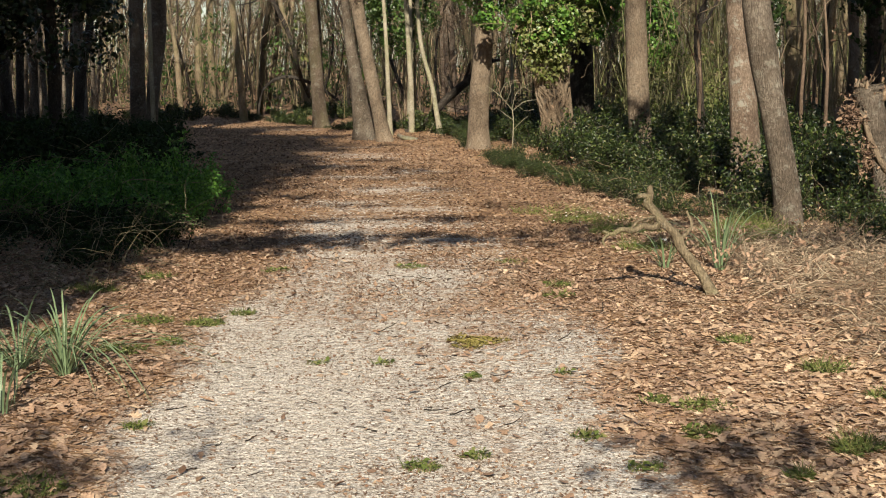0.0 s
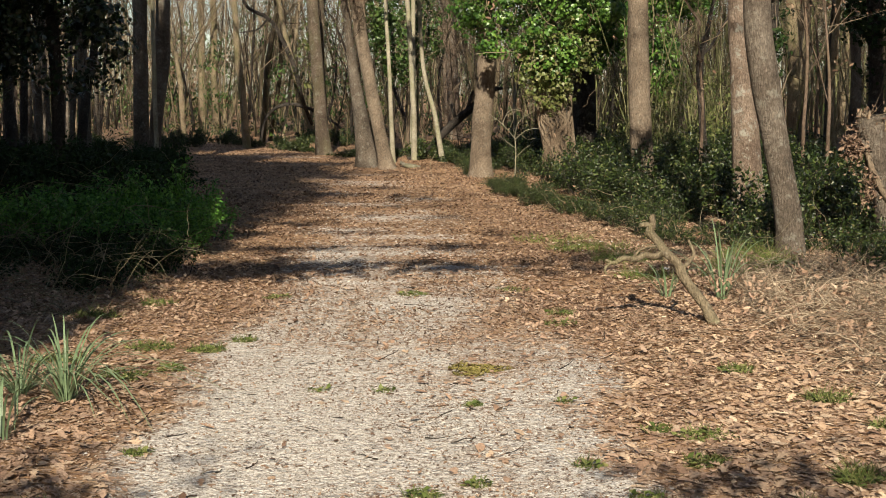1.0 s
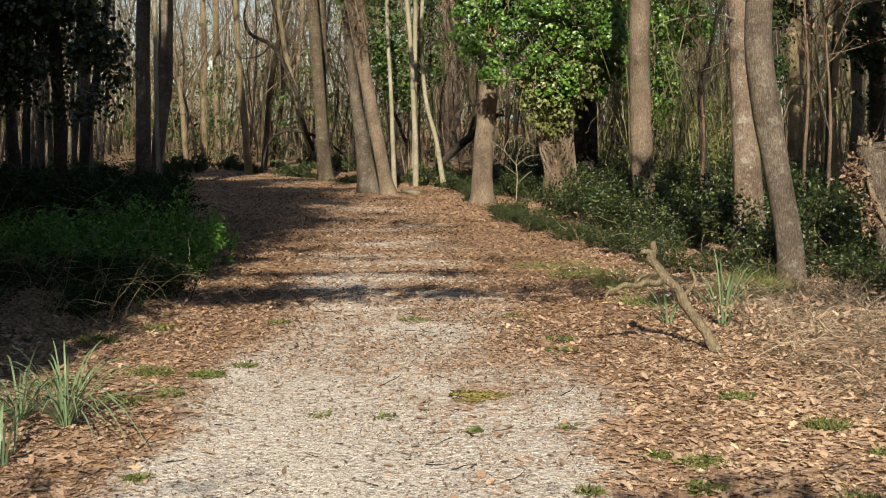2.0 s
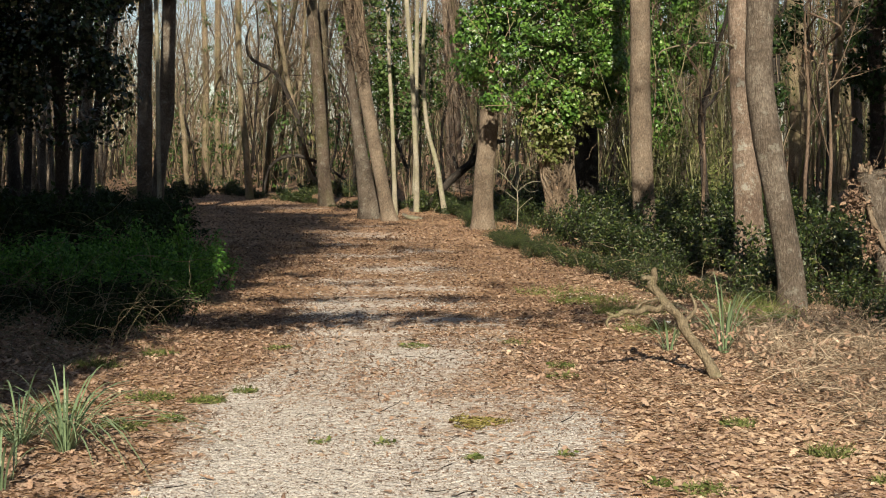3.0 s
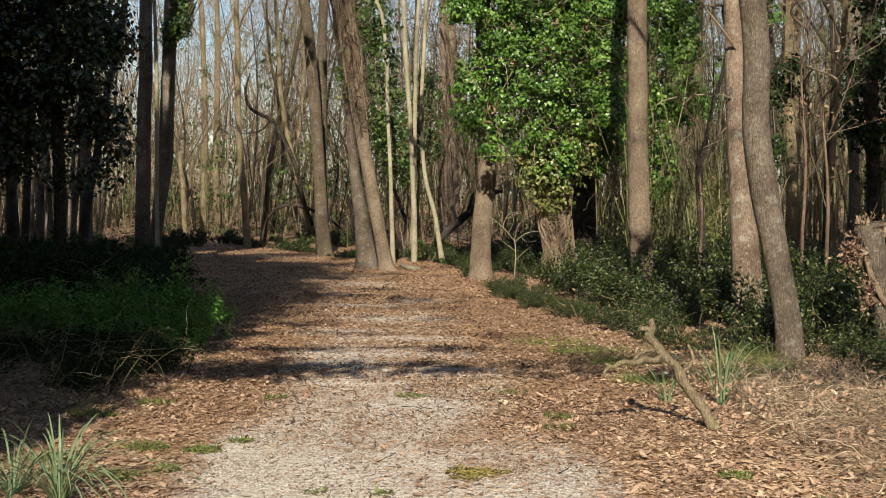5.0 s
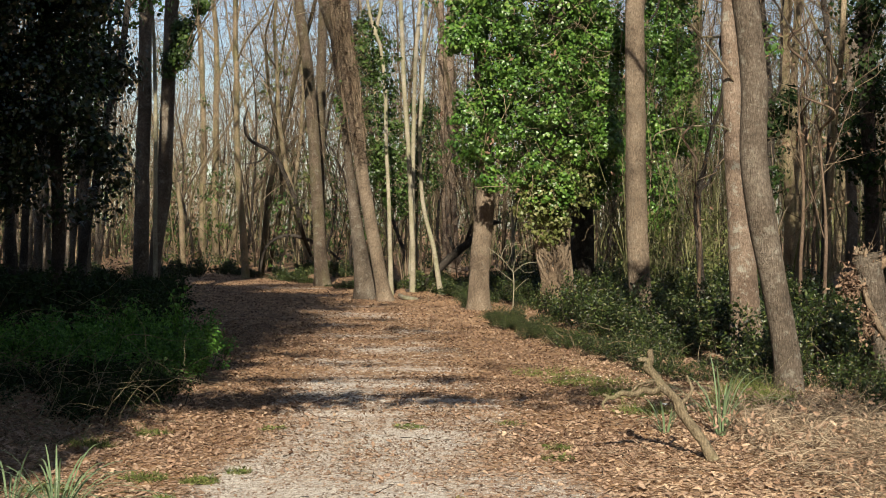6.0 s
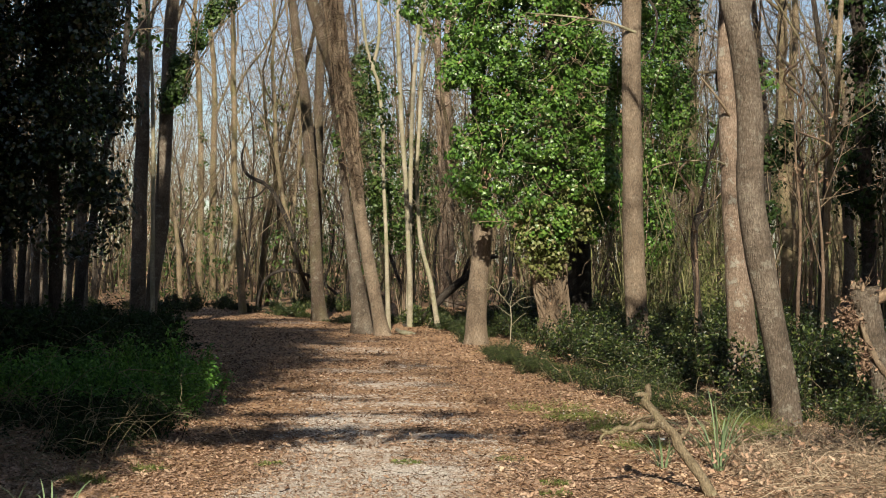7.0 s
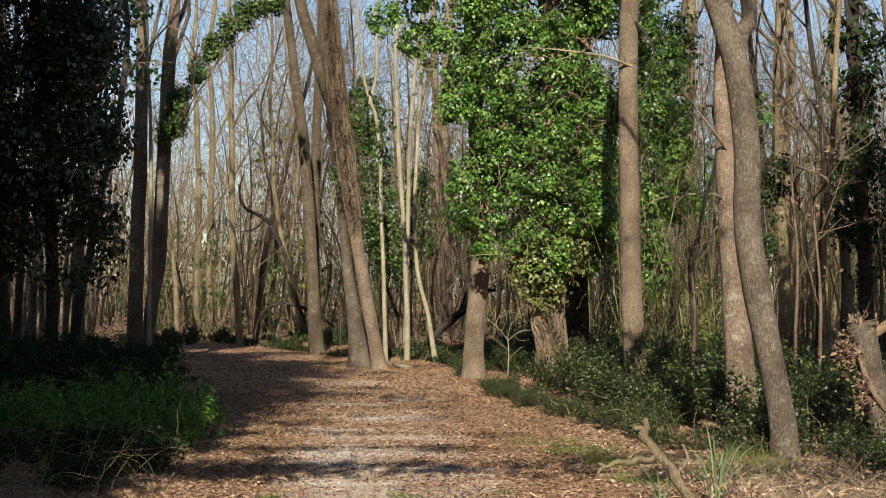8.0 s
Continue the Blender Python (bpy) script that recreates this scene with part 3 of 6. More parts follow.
tree("oak_tree", "dark straight trunk among shaded undergrowth", 32, [(-6.91, 0, 0.193), (-6.9, 0.94, 0.174), (-6.88, 3.0, 0.161), (-6.85, 4.29, 0.154), (-6.83, 6.23, 0.142), (-6.88, 8.18, 0.129)], BARK_OAK, 15, 8, 0.4, 28, B, 10)
tree("oak_tree", "dark bowed trunk that forks high up", 30, [(-6.24, 0, 0.125), (-6.16, 0.98, 0.133), (-6.0, 2.06, 0.157), (-5.97, 2.91, 0.157), (-5.92, 4.72, 0.145), (-5.83, 6.55, 0.145), (-5.72, 7.77, 0.109)], BARK_OAK, 15, 8, 0.4, 29, B, 10)
tree("sapling", "thin pale stem between two dark trunks", 29.5, [(-6.08, 0, 0.048), (-6.09, 1.7, 0.045), (-6.09, 4.2, 0.040), (-6.17, 6.08, 0.035), (-6.31, 7.97, 0.030)], BARK_PALE, 10, 4, 0.6, 30, S, 6, sides=10)
curved_tree = tree("tree", "pale curved trunk deeper in the wood", 42, [(-3.86, 0, 0.101), (-4.22, 1.14, 0.093), (-4.65, 2.82, 0.076), (-4.96, 4.51, 0.068), (-5.04, 6.04, 0.059), (-5.12, 7.23, 0.051), (-5.07, 8.59, 0.042)], BARK_FAR, 12, 6, 0.5, 31, B, 10, sides=12)
tree("tree", "tall brown trunk deeper in the wood", 38, [(6.8, 0, 0.153), (6.73, 1.86, 0.138), (6.75, 4.93, 0.13), (6.78, 7.24, 0.122), (6.81, 9.55, 0.115)], BARK_FAR, 16, 8, 0.4, 32, B, 10, sides=12)
tree("tree", "thin dark crooked stem among green undergrowth", 22, [(4.09, 0, 0.062), (3.99, 1.18, 0.053), (3.95, 1.98, 0.056), (4.05, 2.42, 0.035), (4.18, 3.04, 0.027)], BARK_DARK, 5, 5, 0.4, 33, B, 8, sides=10)
tree("tree", "tall brown trunk deeper in the wood", 36, [(8.8, 0, 0.159), (8.84, 2.15, 0.145), (8.69, 4.77, 0.13), (8.66, 6.95, 0.123), (8.72, 9.15, 0.109)], BARK_FAR, 16, 8, 0.4, 34, B, 10, sides=12)
tree("tree", "brown trunk deeper in the wood", 40, [(10.05, 0, 0.193), (10.01, 2.71, 0.177), (9.89, 5.13, 0.113), (10.02, 8.37, 0.097)], BARK_FAR, 16, 8, 0.4, 35, B, 10, sides=12)
tree("tree", "dark trunk sleeved in ivy", 28, [(8.59, 0, 0.146), (8.48, 2.36, 0.135), (8.37, 4.05, 0.146), (8.32, 5.75, 0.124), (8.2, 7.46, 0.101)], BARK_DARK, 14, 8, 0.4, 36, B, 10)
tree("tree", "slanting brown trunk deeper in the wood", 45, [(12.53, 0, 0.163), (12.72, 2.87, 0.145), (12.9, 5.6, 0.127), (12.58, 9.24, 0.109)], BARK_FAR, 16, 8, 0.4, 37, B, 10, sides=12)
# Bark near black for the shade that these two stand in.
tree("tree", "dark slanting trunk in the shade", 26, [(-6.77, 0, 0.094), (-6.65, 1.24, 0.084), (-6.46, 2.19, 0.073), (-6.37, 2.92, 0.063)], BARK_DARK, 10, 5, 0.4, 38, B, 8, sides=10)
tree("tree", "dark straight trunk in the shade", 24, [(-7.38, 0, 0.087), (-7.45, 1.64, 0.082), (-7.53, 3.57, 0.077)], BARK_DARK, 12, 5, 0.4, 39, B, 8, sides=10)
tree("tree", "thin trunk deeper in the wood", 50, [(-8.17, 0, 0.121), (-8.17, 2.85, 0.121), (-8.16, 5.88, 0.111), (-8.15, 7.9, 0.09)], BARK_FAR, 16, 7, 0.4, 40, B, 10, sides=12)
tree("tree", "thin trunk deeper in the wood", 52, [(-9.01, 0, 0.136), (-8.95, 2.9, 0.125), (-8.94, 5.0, 0.105), (-9.06, 8.15, 0.094)], BARK_FAR, 16, 7, 0.4, 41, B, 10, sides=12)


def ivy_top(root, low, high, seed, wide=0.7):
    """Unseen ivy added high on a tree to cast dappled shade behind it."""
    r = np.random.default_rng(seed)
    n = 9
    z = np.linspace(low, high, n)
    blobs = np.stack([r.normal(0, 0.45, n), r.normal(0, 0.3, n), z, wide * r.uniform(0.5, 1.2, n), wide * r.uniform(0.5, 1.0, n), (high - low) / n * r.uniform(0.5, 1.1, n)], 1)
    bag = Bag()
    foliage(bag, blobs, r, 70, 12, SMALL_LEAVES, 0.24, clump_size=0.35)
    part("crown", bag, IVY_DARK, root, "unseen ivy added high in the crown for shade")


# Those with the dark bark carry part of their shade in its colour.
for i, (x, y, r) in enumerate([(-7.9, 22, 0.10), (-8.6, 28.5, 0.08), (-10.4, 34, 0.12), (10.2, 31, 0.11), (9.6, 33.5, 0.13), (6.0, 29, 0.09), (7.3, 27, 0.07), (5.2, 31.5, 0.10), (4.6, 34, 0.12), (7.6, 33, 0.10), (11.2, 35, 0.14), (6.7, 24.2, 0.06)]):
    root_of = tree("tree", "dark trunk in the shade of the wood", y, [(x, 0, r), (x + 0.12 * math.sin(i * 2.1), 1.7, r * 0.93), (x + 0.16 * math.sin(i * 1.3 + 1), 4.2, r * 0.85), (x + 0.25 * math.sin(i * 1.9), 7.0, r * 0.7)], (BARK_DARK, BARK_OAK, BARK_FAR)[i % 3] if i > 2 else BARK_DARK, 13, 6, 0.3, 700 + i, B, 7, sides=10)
    # Leaf tops start above the view and serve only to shade the wood behind.
    if i > 2 and i % 2 == 0:
        ivy_top(root_of, 2.6 + 0.215 * y, 12.5, 720 + i)


def limb(root, name, points, material, sides=8):
    """A single side branch, in places of the wood."""
    c = curve([(x - root.location.x, y - root.location.y, z, r) for x, y, z, r in points], 26)
    bag = Bag()
    bag.tubes(c[:, :3], c[:, 3], sides, 0.15)
    part(name, bag, material, root)


limb(curved_tree, "crooked_limb", [(-3.95, 41.6, 0.6, 0.05), (-4.1, 40.5, 1.3, 0.06), (-4.30, 40, 2.3, 0.062), (-4.65, 40, 3.1, 0.065), (-4.98, 40, 3.6, 0.06), (-5.55, 40, 3.9, 0.05), (-5.72, 40, 4.4, 0.035), (-5.6, 40, 4.9, 0.015)], BARK_DARK)
limb(curved_tree, "crooked_limb", [(-5.0, 40, 3.6, 0.03), (-5.3, 40, 3.3, 0.022), (-5.9, 40, 3.2, 0.012)], BARK_DARK)
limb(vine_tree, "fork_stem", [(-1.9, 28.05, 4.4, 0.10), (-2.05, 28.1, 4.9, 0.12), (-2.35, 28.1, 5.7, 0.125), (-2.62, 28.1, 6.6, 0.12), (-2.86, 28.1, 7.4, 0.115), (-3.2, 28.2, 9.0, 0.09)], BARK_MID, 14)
limb(banded_oak, "dead_limb", [(2.86, 20.9, 4.92, 0.022), (2.4, 20.7, 5.04, 0.018), (1.8, 20.6, 5.10, 0.014), (1.2, 20.5, 5.13, 0.006)], BARK_PALE)
limb(banded_oak, "dead_limb", [(2.3, 20.7, 5.05, 0.012), (2.0, 20.6, 5.3, 0.009), (1.75, 20.5, 5.36, 0.004)], TWIG)
limb(banded_oak, "dead_limb", [(2.0, 20.6, 5.08, 0.010), (1.75, 20.5, 4.95, 0.008), (1.5, 20.4, 4.98, 0.004)], TWIG)
limb(banded_oak, "dead_limb", [(2.9, 20.9, 5.6, 0.02), (3.15, 20.8, 5.2, 0.018), (3.12, 20.8, 4.75, 0.016), (3.0, 20.85, 4.55, 0.012)], BARK_DARK)
limb(speckled_oak, "dead_limb", [(3.08, 15.25, 2.56, 0.012), (2.9, 15.1, 2.60, 0.010), (2.5, 15.0, 2.57, 0.008), (2.25, 14.9, 2.50, 0.007), (2.2, 14.9, 2.42, 0.004)], DEADWOOD)
limb(speckled_oak, "dead_limb", [(3.1, 15.2, 3.1, 0.018), (2.9, 15.0, 3.3, 0.012), (2.6, 14.9, 3.62, 0.008), (2.5, 14.9, 3.7, 0.004)], TWIG)


def leafy_sapling(x, y, height, seed, clusters):
    """A young oak that still holds brown leaves."""
    root = tree("oak_sapling", "young oak sapling still holding withered brown leaves", y, [(x, 0, 0.03), (x + 0.05, height * 0.4, 0.025), (x - 0.03, height * 0.75, 0.014)], BRUSH, height, 5, 0.35, seed, "leaf-holding saplings", 4, sides=8)
    r = np.random.default_rng(seed)
    tips = np.array([(0.02, 0, height * k) for k in r.uniform(0.5, 1.0, clusters)]) + r.normal(0, 1, (clusters, 3)) * (0.35, 0.25, 0.1)
    bag = Bag()
    tw = Bag()
    p, q = sprays(np.stack([np.zeros(clusters), np.zeros(clusters), tips[:, 2] - 0.25], 1), tips - np.stack([np.zeros(clusters), np.zeros(clusters), tips[:, 2] - 0.25], 1), np.linalg.norm(tips[:, :2], axis=1) + 0.2, np.full(clusters, 0.006), 6, r, 0, 0.04)
    tw.tubes(p, q, 4)
    part("twig_crown", tw, TWIG, root)
    at = np.repeat(p[:, -1], 10, axis=0) + r.normal(0, 0.08, (clusters * 10, 3))
    bag.scatter(OAK_LEAVES[2], at, turns(unit(len(at), r), r.uniform(0, 6.28, len(at))), r.uniform(0.045, 0.08, len(at)))
    part("leaves", bag, LITTER_MATTED, root, "withered brown leaves")


for i, (x, y, h, c) in enumerate([(5.05, 20, 4.4, 7), (6.6, 26, 5.6, 6), (3.85, 21.5, 3.1, 6), (4.9, 18.2, 3.2, 5), (6.0, 23, 3.6, 5)]):
    leafy_sapling(x, y, h, 880 + i, c)


# Ivy on the host tree: one mass of leaves over the upper trunk.
rng = np.random.default_rng(101)
blobs = [(1.56, 24.1, 3.36, 1.10, 0.8, 1.25), (1.45, 24.2, 5.40, 1.20, 0.9, 1.25), (2.66, 25.1, 4.2, 0.55, 0.5, 2.0), (1.2, 24.4, 7.3, 1.7, 1.0, 1.1), (2.5, 24.8, 7.0, 0.9, 0.8, 1.1),
         (1.80, 24.0, 2.15, 0.50, 0.35, 0.40), (0.42, 24.4, 3.3, 0.35, 0.3, 0.75), (0.1, 24.6, 5.9, 0.8, 0.5, 0.45), (-0.75, 24.6, 6.25, 0.55, 0.4, 0.32), (0.35, 24.5, 5.0, 0.35, 0.3, 0.5), (1.9, 24.3, 9.2, 1.6, 1.2, 1.6)]
ivy = thing("ivy", 2.0, 24.5, "large glossy green ivy mass climbing an oak trunk", "ivy", z=0)
b = Bag()
for i in range(34):
    j = rng.integers(0, 5)
    a = rng.uniform(0, 6.28)
    x, y, z, rx, ry, rz = blobs[j]
    blobs.append((x + 1.12 * rx * math.cos(a), y - 0.3 * ry, z + 1.05 * rz * math.sin(a), rng.uniform(0.12, 0.4), 0.3, rng.uniform(0.1, 0.35)))
foliage(b, np.array(blobs) - (2.0, 24.5, 0, 0, 0, 0), rng, 4000, 32, IVY_LEAVES, 0.062, clump_size=0.17, gaps=0.40, gap_scale=2.3)
part("leaves", b, IVY, ivy)
# Inner leaves in the dark copy, so the gaps between clumps look shaded.
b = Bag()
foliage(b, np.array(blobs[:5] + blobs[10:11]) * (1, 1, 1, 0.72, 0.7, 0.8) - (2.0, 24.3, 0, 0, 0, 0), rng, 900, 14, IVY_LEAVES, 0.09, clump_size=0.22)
part("leaves", b, IVY_DARK, ivy, "ivy leaves inside the mass, coloured dark for shade")
b = Bag()
tw, q = sprays(rng.normal(0, 1, (260, 3)) * (0.75, 0.25, 1.6) + (-0.4, -0.75, 4.4), unit(260, rng) + (0, -0.6, -0.1), rng.uniform(0.25, 0.8, 260), np.full(260, 0.006), 6, rng, -0.2, 0.25)
b.tubes(tw, q, 4)
part("branchwork", b, TWIG, ivy, "bare dry twigs sticking out of the ivy")
b = Bag()
at = tw[:, -1][rng.integers(0, 40, 220)] + rng.normal(0, 0.06, (220, 3))
b.scatter(OAK_LEAVES[2], at, turns(unit(220, rng), rng.uniform(0, 6.28, 220)), rng.uniform(0.05, 0.10, 220))
part("leaves", b, LITTER_MATTED, ivy, "withered brown leaves caught in the ivy")
b = Bag()
foliage(b, [(-0.12, -0.45, 1.95, 0.40, 0.25, 0.40), (-0.35, -0.5, 2.3, 0.35, 0.2, 0.35), (-0.15, -0.40, 1.55, 0.28, 0.12, 0.38), (-0.5, -0.4, 1.9, 0.3, 0.2, 0.4), (0.3, -0.4, 2.4, 0.3, 0.2, 0.5)], rng, 230, 18, IVY_LEAVES, 0.062, clump_size=0.18)
part("pale_leaves", b, IVY_PALE, ivy, "yellow-green young ivy leaves")
for i in range(44):
    a = rng.uniform(2.6, 6.8)
    z = np.linspace(0, rng.uniform(1.6, 3.2), 22)
    x = np.interp(z, [0, 0.66, 1.27, 2.0, 3.7], [0.04, -0.04, -0.13, -0.10, 0.03])
    rr = np.interp(z, [0, 0.66, 1.27, 2.0, 3.7], [0.33, 0.25, 0.275, 0.255, 0.2]) + 0.016
    w = a + np.cumsum(rng.normal(0, 0.27, 22)) + z * rng.normal(0, 1.0)
    b = Bag()
    b.tubes(np.stack([x + rr * np.cos(w), rr * np.sin(w), z - 0.05], 1), np.linspace(0.030, 0.016, 22) * rng.uniform(0.4, 1.5), 6, 0.2)
    part("ivy_stem", b, VINE, ivy)


def leaf_sleeve(root_name, label, x, y, blobs, clumps, per, size, seed, material=IVY, clump=0.3):
    r = np.random.default_rng(seed)
    root = thing(root_name, x, y, label, "ivy", z=0)
    bag = Bag()
    foliage(bag, np.array(blobs, float) - (x, y, 0, 0, 0, 0), r, clumps, per, IVY_LEAVES, size, clump_size=clump)
    part("leaves", bag, material, root)
    b2 = Bag()
    n = 5
    lo = min(q[2] for q in blobs)
    hi = max(q[2] for q in blobs)
    low = 0.0 if lo < 4 else lo - 0.3
    first = [q for q in blobs if q[2] == lo][0]
    st = np.stack([r.normal(0, 0.06, n) + (0 if lo < 4 else first[0] - x), r.normal(0, 0.06, n), np.full(n, low)], 1)
    lean = (0, 0, 1.0) if lo < 4 else np.array(blobs[-1][:3]) - np.array(first[:3])
    p, rad = sprays(st, np.tile(lean, (n, 1)), np.full(n, hi - low), np.full(n, 0.016), 12, r, 0.3 if lo < 4 else 0.0, 0.08)
    b2.tubes(p, rad, 5)
    part("branchwork", b2, VINE, root)
    return root


leaf_sleeve("ivy", "bright green ivy on a shaded trunk", 3.75, 26, [(4.05, 26, 5.4, 0.45, 0.4, 0.9), (4.0, 26, 3.8, 0.5, 0.4, 0.9), (4.5, 26.3, 3.3, 0.5, 0.4, 0.4), (4.3, 26.2, 4.4, 0.45, 0.4, 0.6), (3.9, 26, 2.1, 0.35, 0.3, 0.7), (3.7, 26.1, 6.6, 0.4, 0.4, 0.8)], 700, 24, 0.062, 5, IVY, clump=0.18)
leaf_sleeve("ivy", "ivy sleeve on a dark trunk", 8.4, 28, [(8.4, 28, 3.6, 0.4, 0.4, 1.8), (8.3, 28, 6.2, 0.5, 0.5, 1.2)], 120, 24, 0.10, 6, EVERGREEN)
leaf_sleeve("ivy", "ivy on trunks behind pale saplings", -0.9, 33.5, [(-1.6, 33.5, 4.0, 0.5, 0.4, 1.6), (-1.1, 33.4, 2.7, 0.6, 0.4, 1.0), (-1.85, 33.5, 5.8, 0.5, 0.4, 0.8), (-0.4, 33.6, 3.4, 0.3, 0.3, 1.2)], 460, 24, 0.065, 8, IVY_DARK, clump=0.2)
leaf_sleeve("ivy", "ivy garland along an arching branch", -5.2, 29.8, [(-6.5 + 0.33 * i, 29.8 - 0.02 * i, 3.3 + 0.9 * i - 0.045 * i * i, 0.16, 0.18, 0.3) for i in range(2, 10)] + [(-5.6, 29.7, 5.3, 0.15, 0.2, 0.5)], 380, 22, 0.062, 9, IVY_DARK, clump=0.17)
# Most of these have near-black leaves, which stand in for shade.
for i, (x, y, z, hz, c) in enumerate([(10.2, 31, 3.0, 1.6, 60), (9.6, 33.5, 4.0, 1.4, 40), (6.0, 29, 4.6, 1.2, 45), (5.2, 31.5, 6.2, 1.8, 60), (7.6, 33, 3.4, 1.4, 50), (4.6, 34, 3.0, 1.6, 50), (11.2, 35, 4, 1.6, 40)]):
    leaf_sleeve("ivy", "green ivy climbing a trunk deeper in the wood", x, y, [(x, y, z, 0.35, 0.35, hz), (x + 0.3, y, z + hz * 0.6, 0.45, 0.4, hz * 0.4)], c, 24, 0.10, 40 + i, IVY if i in (2, 5) else EVERGREEN)
leaf_sleeve("ivy", "dark ivy on a shaded trunk", -7.0, 28, [(-7.3, 28, 4.6, 0.6, 0.5, 2.2), (-6.6, 28.5, 6.4, 0.7, 0.5, 1.2), (-7.0, 28, 8.3, 0.9, 0.6, 1.0)], 170, 26, 0.10, 10)


# Dry vines on the leaning trunk.
rng = np.random.default_rng(55)
vine = thing("dry_vine", -1.6, 27.9, "tangle of dry hanging vine stems on a leaning trunk", "vine", z=0)
b = Bag()
n = 2300
u = 2.6 + 6.2 * rng.uniform(0, 1, n) ** 0.7
xs = np.interp(u, [0, 1.55, 2.84, 3.86, 5.1, 6.24, 7.4], [-1.17, -1.48, -1.7, -1.84, -2.03, -2.18, -2.31]) + 1.6
p, r = sprays(np.stack([xs, rng.normal(0, 0.12, n), u], 1), unit(n, rng) * (1, 1, 0.7) + (0.15, 0, -0.1), rng.uniform(0.15, 0.75, n), rng.uniform(0.002, 0.008, n), 6, rng, -0.5, 0.42)
b.tubes(p, r, 4)
part("branchwork", b, BRUSH, vine)
for i in range(16):
    z = np.linspace(rng.uniform(2.4, 4.2), 8.6, 26)
    x = np.interp(z, [0, 1.55, 2.84, 3.86, 5.1, 6.24, 7.4, 8.6], [-1.17, -1.48, -1.7, -1.84, -2.03, -2.18, -2.31, -2.4]) + 1.6
    w = rng.uniform(2.6, 6.8) + np.cumsum(rng.normal(0, 0.2, 26))
    b = Bag()
    b.tubes(np.stack([x + (0.155 + 0.05 * rng.uniform()) * np.cos(w), 0.1 + 0.16 * np.sin(w), z], 1), np.full(26, rng.uniform(0.012, 0.03)), 5, 0.2)
    part("vine_stem", b, VINE, vine)
b = Bag()
foliage(b, [(-0.35, 0.3, 4.2, 0.25, 0.2, 0.7), (-0.1, 0.2, 5.2, 0.2, 0.2, 0.5), (0.4, 0.3, 4.6, 0.35, 0.2, 0.5)], rng, 60, 14, IVY_LEAVES, 0.075, clump_size=0.18)
part("leaves", b, IVY_DARK, vine, "scattered green ivy leaves among the vines")


# Big evergreen in the shade, and unseen dense evergreens added to shade both sides.
def evergreen(label, x, y, blobs, clumps, per, size, seed, height, material=EVERGREEN, gaps=0.0):
    root = tree("evergreen_tree", label, y, [(x, 0, 0.09), (x + 0.04, 1.5, 0.08), (x - 0.05, 3.5, 0.075)], BARK_DARK, height, 4, 0.6, seed, "evergreen trees", 5, category="tree")
    r = np.random.default_rng(seed)
    bag = Bag()
    foliage(bag, np.array(blobs, float) - (x, y, 0, 0, 0, 0), r, clumps, per, IVY_LEAVES if size < 0.15 else SMALL_LEAVES, size, clump_size=0.4 if size > 0.1 else 0.3, gaps=gaps)
    part("crown", bag, material, root, "dark dense evergreen leaves")
    return root


r = np.random.default_rng(61)
lobes = [(-5.9 + r.uniform(-1.2, 1.25), 17.5 + r.uniform(-0.6, 0.6), 1.95 + 7.0 * (i / 40) + r.uniform(-0.2, 0.2), r.uniform(0.35, 0.75), r.uniform(0.4, 0.8), r.uniform(0.25, 0.6)) for i in range(40)]
lobes += [(-4.45 + 0.16 * math.sin(i * 2.3), 17.6 + 0.2 * math.cos(i * 1.7), 2.15 + 0.42 * i, 0.38, 0.45, 0.3) for i in range(7)]
lobes += [(-5.7, 17.8, 3.3, 1.1, 0.9, 1.2), (-5.6, 17.8, 5.4, 1.2, 0.9, 1.6), (-6.6, 17.6, 3.4, 1.2, 1.0, 1.6), (-5.8, 17.8, 7.8, 1.1, 0.9, 1.2)]
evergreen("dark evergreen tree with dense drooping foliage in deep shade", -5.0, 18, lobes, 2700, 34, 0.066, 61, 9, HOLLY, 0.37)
# Unseen shade trees, each placed by where its shadow lands.
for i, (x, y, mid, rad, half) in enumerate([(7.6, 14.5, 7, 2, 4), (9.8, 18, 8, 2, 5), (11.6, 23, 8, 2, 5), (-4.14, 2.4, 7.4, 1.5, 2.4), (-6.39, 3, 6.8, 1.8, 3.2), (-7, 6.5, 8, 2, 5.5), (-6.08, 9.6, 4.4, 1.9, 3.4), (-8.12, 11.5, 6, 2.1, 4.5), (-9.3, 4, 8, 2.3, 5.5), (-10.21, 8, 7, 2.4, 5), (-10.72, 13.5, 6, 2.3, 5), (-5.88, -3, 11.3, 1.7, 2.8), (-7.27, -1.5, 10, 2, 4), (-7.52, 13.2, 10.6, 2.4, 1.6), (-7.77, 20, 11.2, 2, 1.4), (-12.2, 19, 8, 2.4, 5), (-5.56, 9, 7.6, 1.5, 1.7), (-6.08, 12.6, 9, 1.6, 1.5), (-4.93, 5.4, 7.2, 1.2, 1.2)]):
    evergreen("unseen dense evergreen tree added for shade beside the track", x, y, [(x, y, mid, rad, rad, half), (x + 0.3, y - 0.5, mid + half * 0.6, rad * 0.7, rad * 0.7, half * 0.5), (x - 0.4, y + 0.4, mid - half * 0.5, rad * 0.85, rad * 0.85, half * 0.4)], 330, 24, 0.36, 70 + i, mid + half)
